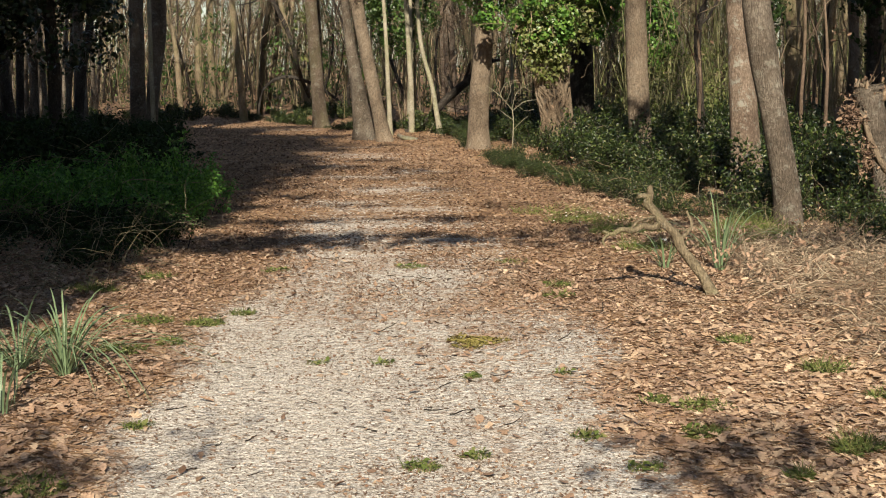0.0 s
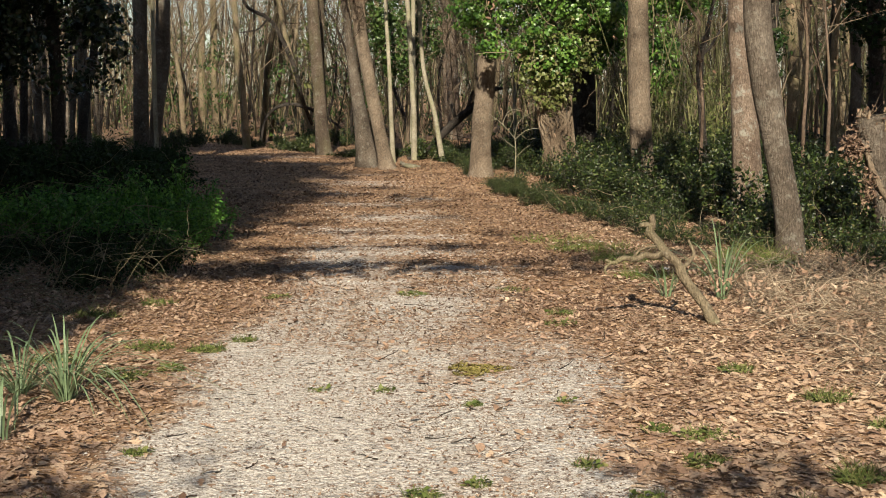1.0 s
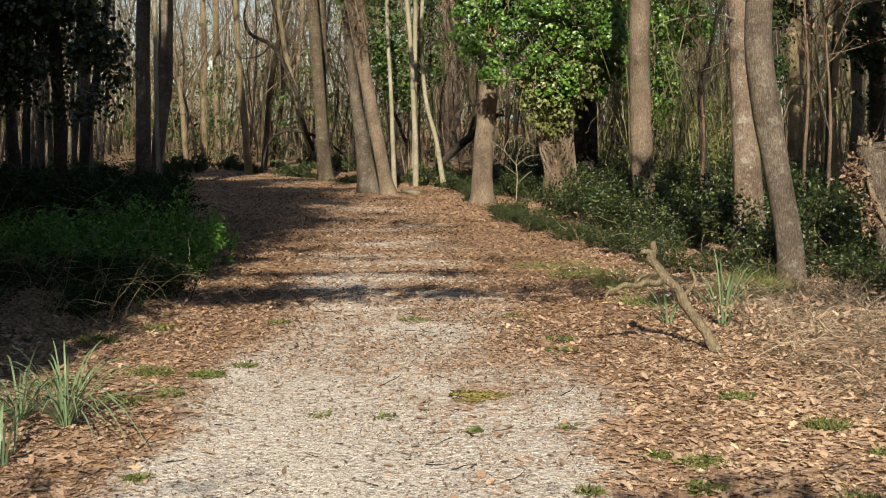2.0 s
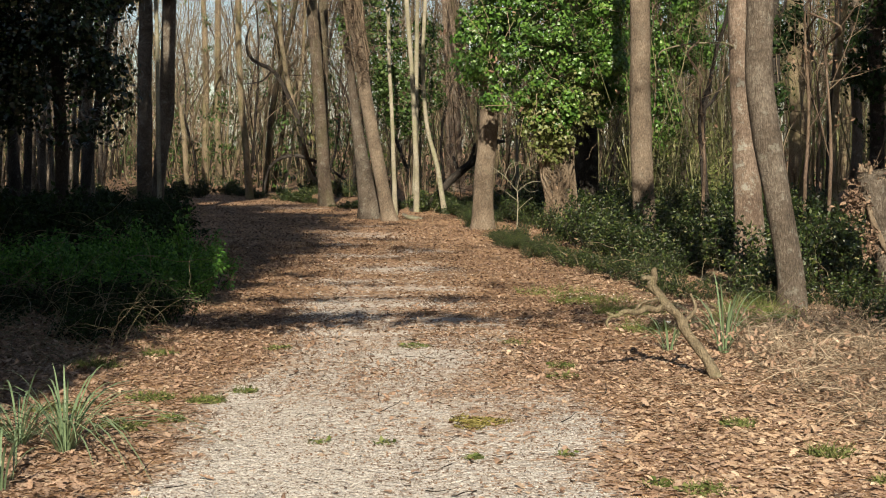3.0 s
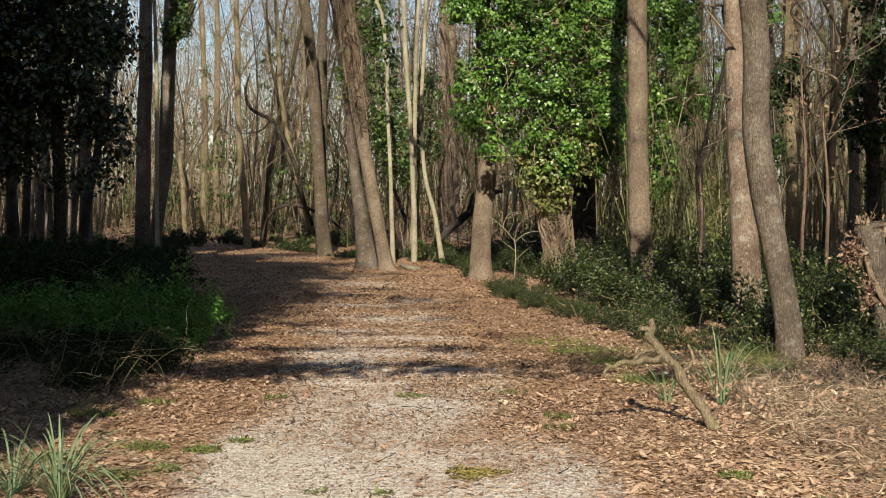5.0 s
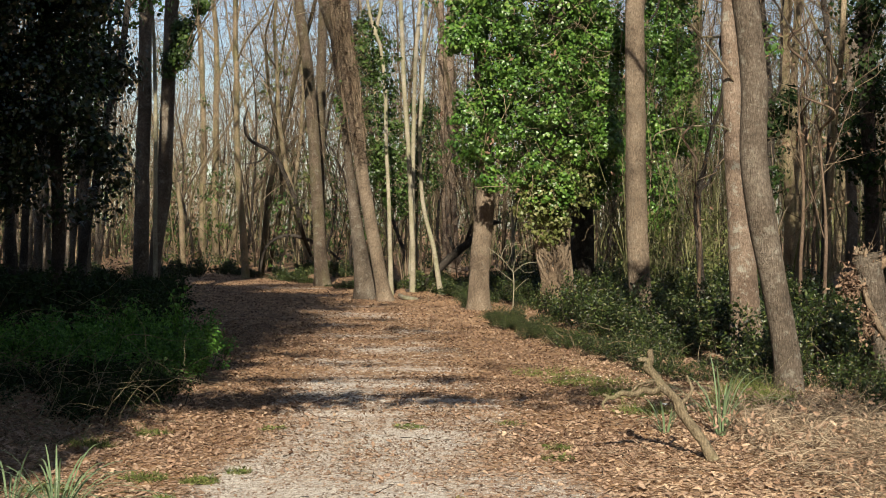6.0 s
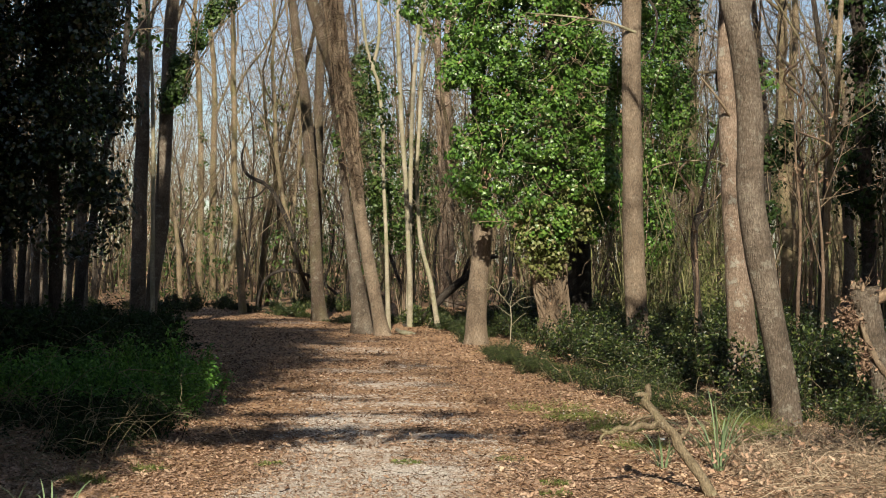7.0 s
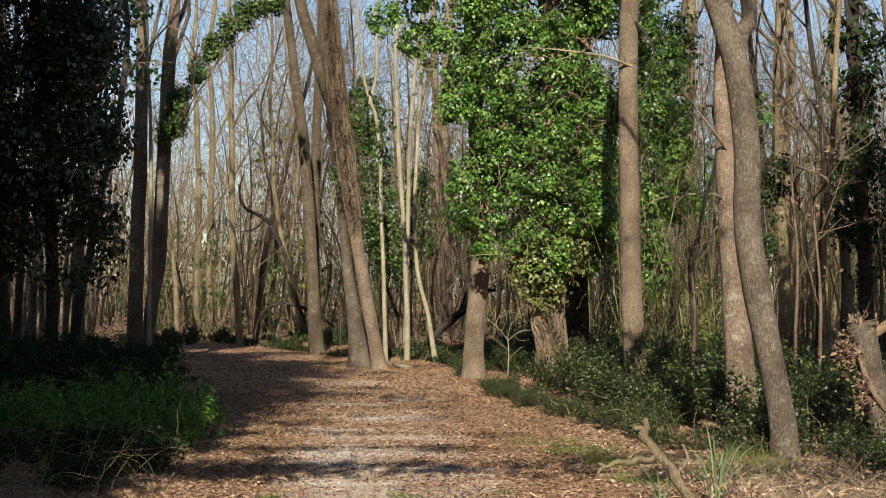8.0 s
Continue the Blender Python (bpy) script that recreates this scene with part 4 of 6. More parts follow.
# Unseen evergreen whose long boughs overhang the track, added to shade it.
evergreen("unseen evergreen tree with long boughs added to shade the track", -4.7, 1.7, [(-4.44, 2, 6.2, 1.2, 1, 1.2), (-4.43, 2.2, 5, 1.3, 1, 0.8), (-4.58, 2, 4.4, 1.2, 0.8, 0.5), (-3.67, 2.2, 4.2, 0.8, 0.8, 0.5), (-3.54, 2.9, 3.3, 0.75, 0.7, 0.45), (-3.43, 3.4, 2.7, 0.6, 0.6, 0.35), (-3.54, 2.6, 5, 0.7, 0.6, 0.5), (-2.95, 2.6, 4.6, 0.42, 0.5, 0.45), (-2.91, 3, 3.6, 0.36, 0.5, 0.42), (-2.9, 3.3, 2.9, 0.3, 0.4, 0.3), (-2.21, 2, 5.85, 1.2, 0.2, 0.2), (-0.42, 1.95, 5.95, 1, 0.16, 0.13), (0.78, 1.9, 6, 0.7, 0.12, 0.07), (-2.52, 2.1, 8.3, 1, 0.25, 0.18), (-3.08, 2.1, 9, 0.8, 0.4, 0.4), (-1.25, 2.0, 5.9, 0.6, 0.16, 0.10), (-2.0, 2.0, 5.95, 0.8, 0.18, 0.12), (0.7, 1.95, 5.98, 0.6, 0.1, 0.05)], 640, 22, 0.20, 95, 10)
# Taller unseen one, its boughs set where patches of shade should land.
evergreen("unseen tall evergreen tree with high boughs added to shade the track", -5.6, 4.6, [(-5.11, 4.6, 10.5, 1.2, 1.2, 2.4), (-3.72, 4.2, 10.6, 1.1, 0.6, 0.4), (-4.14, 6, 12, 1.2, 0.8, 0.6), (-1.79, 3.2, 10.2, 1.2, 0.15, 0.1), (-2.9, 5, 12.6, 1.6, 0.2, 0.14), (-0.52, 4, 9.4, 0.9, 0.12, 0.07), (-3.54, 6.2, 14.2, 1.5, 0.3, 0.3), (-0.98, 5.4, 13.6, 1.2, 0.15, 0.1), (-4.21, 5, 11.6, 1, 1, 0.8), (-3.54, 4.5, 9.6, 0.6, 0.8, 0.6), (-5.69, 6, 14.8, 1.2, 1, 1), (-4.68, 6, 13.6, 0.9, 0.9, 0.8), (-4.69, 6.5, 16, 1, 0.6, 0.6), (-4.2, 1.5, 9.0, 1.0, 1.0, 0.4), (-3.2, 4.5, 9.3, 0.9, 1.2, 0.35), (-3.4, 7.5, 9.6, 0.9, 1.2, 0.35), (-3.6, 10.5, 10.0, 1.0, 1.2, 0.45), (-2.6, 8.4, 9.8, 0.5, 0.5, 0.15)], 820, 22, 0.20, 96, 15)


def boughs(root, lines, seed):
    """Long level boughs with loose foliage along them."""
    r = np.random.default_rng(seed)
    for y, z, x0, x1, thick in lines:
        u = np.linspace(0, 1, 6)
        xs = x0 + (x1 - x0) * u
        pts = [(x, y + 0.25 * math.sin(3 * q + z), z - 0.5 * (1 - q) ** 2 + 0.1 * math.sin(5 * q + y), 0.05 * (1 - q) + 0.008) for q, x in zip(u, xs)]
        limb(root, "bough", pts, BARK_DARK)
        bag = Bag()
        blobs = [(x, yy, zz, 0.5, 0.2, thick * (1.1 - 0.8 * q)) for q, (x, yy, zz, rr) in zip(u, pts)]
        foliage(bag, np.array(blobs) - (root.location.x, root.location.y, 0, 0, 0, 0), r, 46, 16, SMALL_LEAVES, 0.13, clump_size=0.2 + thick * 0.4)
        part("bough_leaves", bag, EVERGREEN, root)


# Unseen tree with level boughs, added to cast shade bands on the track.
over = evergreen("unseen evergreen tree with thin level boughs added for shade bands", -6.1, 4.2, [(-5.61, 4.2, 7, 1, 1, 2.5), (-5.91, 4.2, 10.5, 0.8, 0.8, 1.5)], 160, 22, 0.22, 99, 15)
boughs(over, [(4.4, 5.25, -6.0, 1.24, 0.1), (4.3, 6.1, -6.0, 0.07, 0.14), (4.5, 7.4, -6.0, -0.44, 0.1), (4.2, 8.5, -6.0, 0.06, 0.16), (4.4, 9.6, -6.0, -1.24, 0.14), (4.1, 10.4, -6.0, -0.3, 0.18), (4.2, 11.8, -6.0, -1.23, 0.2), (4.2, 9, -6.0, -1.78, 0.28), (4.2, 11.1, -6.0, -2.17, 0.3), (4.2, 12.6, -6.0, -1.8, 0.26), (4.3, 13.6, -6.0, -2.38, 0.3)], 5)

# Unseen tree with flat boughs, added to shade the left of the track.
canopy = evergreen("unseen tall evergreen tree with wide flat boughs added for shade", -7.0, 6.0, [(-7.0, 6.0, 11.5, 1.3, 1.3, 1.6), (-6.6, 5.0, 9.5, 1.2, 1.2, 0.8)], 150, 22, 0.24, 101, 13)
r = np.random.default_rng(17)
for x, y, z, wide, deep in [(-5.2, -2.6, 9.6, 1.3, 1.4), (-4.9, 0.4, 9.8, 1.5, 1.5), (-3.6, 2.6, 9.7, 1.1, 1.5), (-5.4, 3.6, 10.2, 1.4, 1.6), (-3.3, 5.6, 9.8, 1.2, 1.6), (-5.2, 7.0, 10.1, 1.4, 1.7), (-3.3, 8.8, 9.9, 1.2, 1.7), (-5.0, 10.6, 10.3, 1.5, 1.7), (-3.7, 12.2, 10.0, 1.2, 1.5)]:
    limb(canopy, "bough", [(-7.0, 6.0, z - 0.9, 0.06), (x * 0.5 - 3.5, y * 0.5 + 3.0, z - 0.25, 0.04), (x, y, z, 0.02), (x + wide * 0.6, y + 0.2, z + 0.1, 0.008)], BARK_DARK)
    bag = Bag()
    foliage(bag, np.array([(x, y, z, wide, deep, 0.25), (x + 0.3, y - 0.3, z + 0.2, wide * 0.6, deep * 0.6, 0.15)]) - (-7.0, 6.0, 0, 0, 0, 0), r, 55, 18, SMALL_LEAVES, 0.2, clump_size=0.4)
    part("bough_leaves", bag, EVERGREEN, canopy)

# Unseen tree, its boughs placed to dapple the verge with shade.
reaching = evergreen("unseen evergreen tree with boughs added to shade the verge", 5.4, 0.9, [(5.5, 0.9, 6.2, 0.8, 0.8, 1.6)], 120, 22, 0.2, 103, 8)
for x, y, z, wide in [(2.1, 0.9, 6.2, 1.0), (1.5, 2.0, 6.25, 0.7), (3.0, 0.2, 6.3, 0.7)]:
    limb(reaching, "bough", [(5.4, 0.9, 5.6, 0.05), (4.0, (y + 0.9) / 2, 6.0, 0.03), (x, y, z, 0.015), (x - wide * 0.7, y + 0.1, z + 0.05, 0.006)], BARK_DARK)
    bag = Bag()
    foliage(bag, np.array([(x, y, z, wide, 0.28, 0.1)]) - (5.4, 0.9, 0, 0, 0, 0), r, 24, 14, SMALL_LEAVES, 0.13, clump_size=0.22)
    part("bough_leaves", bag, EVERGREEN, reaching)
# Bough added above the view to shade the flared trunk.
limb(canopy, "bough", [(-7.0, 6.0, 9.4, 0.07), (-5.2, 12.0, 9.8, 0.05), (-2.74, 17.0, 10.2, 0.02)], BARK_DARK)
bag = Bag()
foliage(bag, np.array([(-2.76, 17.0, 9.6, 0.26, 0.4, 0.9), (-2.76, 17.0, 11.2, 0.28, 0.4, 0.8)]) - (-7.0, 6.0, 0, 0, 0, 0), r, 60, 16, SMALL_LEAVES, 0.14, clump_size=0.25)
part("bough_leaves", bag, EVERGREEN, canopy)

# Unseen thin evergreen saplings beside the tripod, added to shade the near ground.
evergreen("unseen thin evergreen sapling added to shade the foreground", 3.0, -1.3, [(0.98, -1, 3.65, 0.6, 0.3, 0.2), (2.0, -1.1, 3.75, 0.5, 0.2, 0.12), (2.9, -1.2, 3.4, 0.4, 0.4, 0.7)], 70, 14, 0.085, 97, 4.2)
evergreen("unseen thin evergreen sapling added to shade the foreground", -2.8, -1.2, [(-1.86, -1.1, 3.6, 0.45, 0.35, 0.22), (-1.18, -1, 3.75, 0.25, 0.15, 0.08), (-2.7, -1.2, 3.5, 0.5, 0.5, 0.6)], 70, 14, 0.085, 98, 4.2)

# Unseen bare trees towards the sun, added to cast streaky twig shade.
for i, (x, y, r, hgt) in enumerate([(5.4, -3.5, 0.13, 13), (-5.6, -6.5, 0.14, 14), (4.8, -12, 0.16, 15), (5.5, -8, 0.16, 14), (-5, -10, 0.18, 15), (7.5, -1.5, 0.13, 13), (6.2, 3.5, 0.12, 12), (-9.5, -3, 0.16, 14), (-3.6, 0.3, 0.12, 13), (-3.4, 5.0, 0.11, 14), (4.6, 6.5, 0.11, 13)]):
    tree("tree", "unseen bare brown tree added to cast twig shade", y, [(x, 0, r), (x + 0.1, 2, r * 0.9), (x - 0.05, 5, r * 0.8)], BARK_FAR, hgt, 7, 0.42, 300 + i, B, 10, sides=10)


# ---------------------------------------------------------------- undergrowth
def shrub(name, label, leaf_mat, seed, leaves, size, width, tall, category="shrub", group="undergrowth shrubs"):
    """A low shrub: stems from the ground and leaves along them."""
    r = np.random.default_rng(seed)
    root = new(name)
    root.empty_display_size = 0.2
    tagged(root, label, category, group)
    n = 26
    a = r.uniform(0, 6.28, n)
    rad = r.uniform(0, width * 0.45, n)
    st = np.stack([rad * np.cos(a), rad * np.sin(a), np.full(n, -0.03)], 1)
    ways = np.stack([np.cos(a) * 0.5, np.sin(a) * 0.5, r.uniform(0.8, 1.6, n)], 1)
    p, q = sprays(st, ways, tall * r.uniform(0.6, 1.15, n), np.full(n, 0.007), 6, r, 0.1, 0.18)
    s, w, qq, which = offshoots(p, q, 3, r, 0.2)
    p2, q2 = sprays(s, w, r.uniform(0.12, 0.4, len(s)) * tall, np.full(len(s), 0.004), 4, r, 0.1, 0.2)
    b = Bag()
    b.tubes(p, q, 3), b.tubes(p2, q2, 3)
    part("branchwork", b, BARK_DARK, root)
    pool = np.concatenate([p2.reshape(-1, 3), p[:, 2:].reshape(-1, 3)])
    at = pool[r.integers(0, len(pool), leaves)] + r.normal(0, 0.045 * tall + 0.01, (leaves, 3))
    at[:, 2] = np.maximum(at[:, 2], 0.01)
    normal = unit(leaves, r) + (0, 0, 0.7)
    b = Bag()
    for k, shape in enumerate(SMALL_LEAVES):
        m = np.arange(leaves) % 2 == k
        b.scatter(shape, at[m], turns(normal[m], r.uniform(0, 6.28, m.sum())), size * r.uniform(0.6, 1.3, m.sum()))
    part("leaves", b, leaf_mat, root)
    return root


def put(ob, x, y, turn=0, s=1.0, sz=1.0):
    return pose(x, y, float(lie(x, y)), 0, 0, turn) @ Matrix.Diagonal((s, s, s * sz, 1))


def plant_out(first_ones, places, rng, smin=0.8, smax=1.25, size_at=None):
    used = set()
    for i, (x, y) in enumerate(places):
        k = i % len(first_ones)
        m = put(None, x, y, rng.uniform(0, 360), rng.uniform(smin, smax) * (size_at(x, y) if size_at else 1), rng.uniform(0.6, 1.25))
        if k not in used:
            used.add(k)
            first_ones[k].matrix_basis = m
        else:
            c = copy_thing(first_ones[k], Matrix.Identity(4))
            c.matrix_basis = m


rng = np.random.default_rng(404)
right_edge = lambda y: np.interp(y, [10.6, 11.4, 12.2, 14, 16, 19, 25, 29.5, 40], [3.7, 3.2, 2.6, 2.0, 1.6, 1.1, 0.5, 0.2, -2.2])
dark_shrubs = [shrub("shrub", lab, SHRUB, 500 + i, 2300, 0.046, 1.0, 0.55) for i, lab in enumerate(["dense dark green small-leaved undergrowth shrub", "low spreading evergreen undergrowth shrub", "dark glossy undergrowth shrub with a few dry leaves"])]
spots = []
for y in np.arange(11.3, 32, 0.53):
    x = float(right_edge(y)) + 0.2
    row = 0
    while x < min(0.35 * y + 1.2, float(right_edge(y)) + 5.5):
        spots.append((x + rng.normal(0, 0.12), y + rng.normal(0, 0.12)))
        x += rng.uniform(0.65, 1.1) * (1 + 0.25 * row)
        row += 1
TRUNKS = [(3.09, 12.1, 0.6), (3.95, 12.3, 0.4), (2.98, 20.0, 0.75), (2.95, 19.0, 0.5), (0.6, 24.0, 0.9), (0.62, 23.0, 0.6), (2.0, 23.7, 0.9), (1.95, 22.6, 0.7), (3.3, 14.9, 0.45)]
spots = sorted((q for q in spots if all((q[0] - x) ** 2 + (q[1] - y) ** 2 > r * r for x, y, r in TRUNKS)), key=lambda q: q[0] - float(right_edge(q[1])))[:205]
plant_out(dark_shrubs, spots, rng, 0.8, 1.2, lambda x, y: 0.5 + 0.55 * float(smooth(0.2, 1.6, x - right_edge(y))))
right_spots = spots

pick = [right_spots[i] for i in rng.integers(0, len(right_spots), 90) if right_spots[i][1] < 24]
at = np.concatenate([np.stack([rng.normal(x, 0.16, 9), rng.normal(y, 0.16, 9), rng.uniform(0.08, 0.34, 9)], 1) for x, y in pick])
bag = Bag()
bag.scatter(OAK_LEAVES[2], at, turns(unit(len(at), rng) + (0, -0.3, 0.6), rng.uniform(0, 6.28, len(at))), rng.uniform(0.025, 0.045, len(at)))
stuff("caught_leaves", bag, LITTER_MATTED, "dry brown leaves caught in the undergrowth", "leaf litter")
rng = np.random.default_rng(411)

# Shrubs and herbs with the left side's shade put into their leaf colour.
shade_shrubs = [shrub("shrub", lab, EVERGREEN, 520 + i, 3200, 0.06, 1.1, 0.62) for i, lab in enumerate(["undergrowth shrub, leaves near black for deep shade", "tangled shaded evergreen shrub"])]
left_edge = lambda y: np.interp(y, [14, 16, 20, 25, 30, 40], [-3.2, -3.4, -4.25, -5.15, -6.1, -9.0])
spots = []
for y in np.arange(15.6, 32, 0.75):
    x = float(left_edge(y)) - 0.2
    while x > -0.35 * y - 1.5:
        spots.append((x + rng.normal(0, 0.15), y + rng.normal(0, 0.15)))
        x -= rng.uniform(0.7, 1.2)
plant_out(shade_shrubs, spots, rng, 0.8, 1.3, lambda x, y: 0.9 - 0.025 * (y - 16))
herbs = [shrub("shaded_herb", "low herb, leaves near black for the shade", EVERGREEN, 530, 1800, 0.04, 1.1, 0.4, "herb", "shaded herbs")]
plant_out(herbs, [(x, y) for x, y in zip(rng.uniform(-5.2, -2.35, 34), rng.uniform(10.2, 13, 34)) if x < -2.75 + 0.13 * (y - 9.3) and x < -2.3 - 0.25 * max(0, 10.4 - y) - 0.1 * rng.uniform()], rng, 0.5, 0.9)

fresh = [shrub("leafy_bush", lab, FRESH, 540 + i, 5000, 0.042, 1.0, 0.55, "bush", "fresh green bushes") for i, lab in enumerate(["low bush of small fresh green leaves", "low fresh green bush in the shade beside the track"])]
spots = [(-3.9, 13.3), (-3.4, 13.0), (-2.95, 12.9), (-2.65, 13.1), (-3.6, 13.9), (-3.05, 13.8), (-2.65, 14.0), (-4.2, 13.9), (-3.2, 14.6), (-2.85, 14.9), (-3.9, 14.8), (-4.5, 13.2)]
plant_out(fresh, spots, rng, 0.75, 1.02)

far_shrubs = [shrub("shrub", "dark green shrub on the far woodland floor", SHRUB, 560, 2200, 0.10, 1.4, 0.7)]
spots = []
spots += [(-11.5 + 0.62 * i, 40.5 + 1.2 * math.sin(i * 1.7)) for i in range(16)] + [(-3.9, 36.6), (-4.3, 37.6), (-3.5, 36), (0.1, 30.4), (-0.4, 31.2), (-1.3, 32.6), (-0.7, 32.2), (-2.3, 33.0), (0.5, 31.6), (0.2, 29.2), (-0.1, 33), (0.9, 28.5)]
plant_out(far_shrubs, spots, rng, 0.35, 0.65)


# ---------------------------------------------------------------- far woods
rng = np.random.default_rng(900)


def wood(count, y0, y1, rmin, rmax, hmin, hmax, sides, k, name, label, lean=0.05, twig=8, material=BARK_FAR, clear=2.0):
    y = np.sqrt(rng.uniform(y0 ** 2, y1 ** 2, count))
    x = rng.uniform(-1, 1, count) * (0.36 * y + 4)
    keep = (np.abs(x - path_middle(y)) > clear) | (y > 50)
    x, y = x[keep], y[keep]
    n = len(x)
    st = np.stack([x, y, np.full(n, -0.1)], 1)
    ways = np.stack([rng.normal(0, lean, n), rng.normal(0, lean, n), np.ones(n)], 1)
    p, r = sprays(st, ways, rng.uniform(hmin, hmax, n), rmin + (rmax - rmin) * rng.uniform(0, 1, n) ** 1.8, k, rng, 0.25, lean)
    bag = Bag()
    bag.tubes(p, r, sides)
    stuff(name, bag, material, label, "trees")
    if twig:
        s, w, q, which = offshoots(p, r, twig, rng, 0.25, 0.8)
        p2, r2 = sprays(s, w, rng.uniform(0.8, 2.8, len(s)), np.minimum(q * 0.5, 0.015), 5, rng, 0.5, 0.16)
        s, w, q, which = offshoots(p2, r2, 3, rng, 0.2, 0.8)
        p3, r3 = sprays(s, w, rng.uniform(0.4, 1.2, len(s)), np.full(len(s), 0.006), 3, rng, 0.3, 0.2)
        bag = Bag()
        bag.tubes(p2, r2, 3), bag.tubes(p3, r3, 3)
        stuff(name + "_twigs", bag, TWIG, "bare twigs of the far trees", "twigs")


wood(210, 40, 75, 0.025, 0.10, 9, 16, 7, 13, "far_trees", "many bare sunlit trunks deep in the wood", 0.10, 24)
wood(420, 70, 150, 0.03, 0.12, 8, 16, 5, 9, "distant_trees", "dense distant bare trees", 0.09, 12)
wood(560, 33, 66, 0.012, 0.038, 2.5, 9, 4, 10, "thicket_stems", "thin bare saplings among the trees", 0.08, 5, clear=3.0)
# Dark bark stands in for shade deep in the wood.
wood(240, 36, 80, 0.02, 0.075, 5, 12, 5, 12, "dark_thicket", "crooked trunks with the wood's shade put into dark bark", 0.11, 12, BARK_DARK, 3.0)

bag, brush = Bag(), Bag()
n = 46
y = rng.uniform(25, 46, n)
x = -y * rng.uniform(0.245, 0.36, n)
p, r = sprays(np.stack([x, y, np.full(n, -0.1)], 1), np.stack([rng.normal(0, 0.06, n), rng.normal(0, 0.03, n), np.ones(n)], 1), rng.uniform(6, 12, n), rng.uniform(0.03, 0.09, n), 10, rng, 0.3, 0.035)
bag.tubes(p, r, 7)
stuff("shaded_trunks", bag, BARK_OAK, "dark trunks in the evergreen shade", "trees")
# Near-black leaves added low down to darken the floor between the trunks.
foliage(brush, np.stack([x, y, rng.uniform(0.0, 0.3, n), np.full(n, 0.9), np.full(n, 0.6), rng.uniform(0.1, 0.3, n)], 1), rng, 260, 20, SMALL_LEAVES, 0.10, clump_size=0.25)
stuff("shaded_undergrowth", brush, EVERGREEN, "undergrowth among shaded trunks, leaves near black for shade", "undergrowth")
BARK_MOSS = bark("mossy_bark", (0.119, 0.119, 0.056), (0.238, 0.231, 0.112), (0.42, 0.392, 0.224), 0.3, 0.5, 0.8, 0.6)
bag = Bag()
n = 150
y = rng.uniform(34, 52, n)
x = 2.5 + rng.uniform(0, 1, n) * (0.34 * y - 1.5)
p, r = sprays(np.stack([x, y, np.full(n, -0.1)], 1), np.stack([rng.normal(0, 0.06, n), rng.normal(0, 0.05, n), np.ones(n)], 1), rng.uniform(3, 11, n), rng.uniform(0.012, 0.045, n), 11, rng, 0.3, 0.06)
bag.tubes(p, r, 6)
s0, w, q, which = offshoots(p, r, 14, rng, 0.1, 1.0)
p2, r2 = sprays(s0, w, rng.uniform(0.4, 1.6, len(s0)), np.minimum(q * 0.5, 0.008), 5, rng, 0.4, 0.2)
bag.tubes(p2, r2, 3)
n = 70
y = rng.uniform(23.5, 33, n)
x = y * rng.uniform(0.128, 0.20, n)
p, r = sprays(np.stack([x, y, np.full(n, -0.1)], 1), np.stack([rng.normal(0, 0.08, n), rng.normal(0, 0.05, n), np.ones(n)], 1), rng.uniform(1.5, 5.5, n), rng.uniform(0.008, 0.022, n), 11, rng, 0.3, 0.07)
bag.tubes(p, r, 6)
s0, w, q, which = offshoots(p, r, 12, rng, 0.1, 1.0)
p2, r2 = sprays(s0, w, rng.uniform(0.3, 1.1, len(s0)), np.minimum(q * 0.5, 0.006), 5, rng, 0.4, 0.2)
bag.tubes(p2, r2, 3)
low = Bag()
foliage(low, np.stack([x, y, rng.uniform(0.2, 1.6, n), np.full(n, 0.4), np.full(n, 0.4), rng.uniform(0.2, 0.6, n)], 1), rng, 420, 16, SMALL_LEAVES, 0.075, clump_size=0.28, gaps=0.36)
stuff("sapling_leaves", low, IVY_PALE, "pale green leaves of low growth between thin stems", "undergrowth")
stuff("mossy_stems", bag, BARK_MOSS, "thin mossy green stems between the trunks", "saplings")
bag = Bag()
n = 3800
y = rng.uniform(32, 66, n)
x = rng.uniform(-1, 1, n) * (0.34 * y + 1)
p, r = sprays(np.stack([x, y, y * rng.uniform(0.06, 0.24, n)], 1), unit(n, rng) * (1, 1, 0.6) + (0, 0, 0.6), rng.uniform(1.0, 3.4, n), rng.uniform(0.004, 0.009, n), 7, rng, 0.4, 0.3)
bag.tubes(p, r, 3)
stuff("canopy_twigs", bag, TWIG, "fine bare twigs of the winter canopy", "twigs")
bag = Bag()
n = 17000
y = rng.uniform(33, 80, n)
x = rng.uniform(-1, 1, n) * (0.36 * y + 2)
keep = (np.abs(x - path_middle(y)) > 2.6) | (y > 50)
x, y = x[keep], y[keep]
n = len(x)
p, r = sprays(np.stack([x, y, 0.2 + rng.uniform(0.0, 1, n) * np.minimum(14, 0.21 * y)], 1), unit(n, rng) + (0, 0, 0.7), rng.uniform(0.8, 3.0, n), rng.uniform(0.003, 0.012, n), 5, rng, 0.3, 0.36)
bag.tubes(p, r, 3)
stuff("brushwood", bag, BRUSH, "tangled bare twigs between the trees", "twigs")


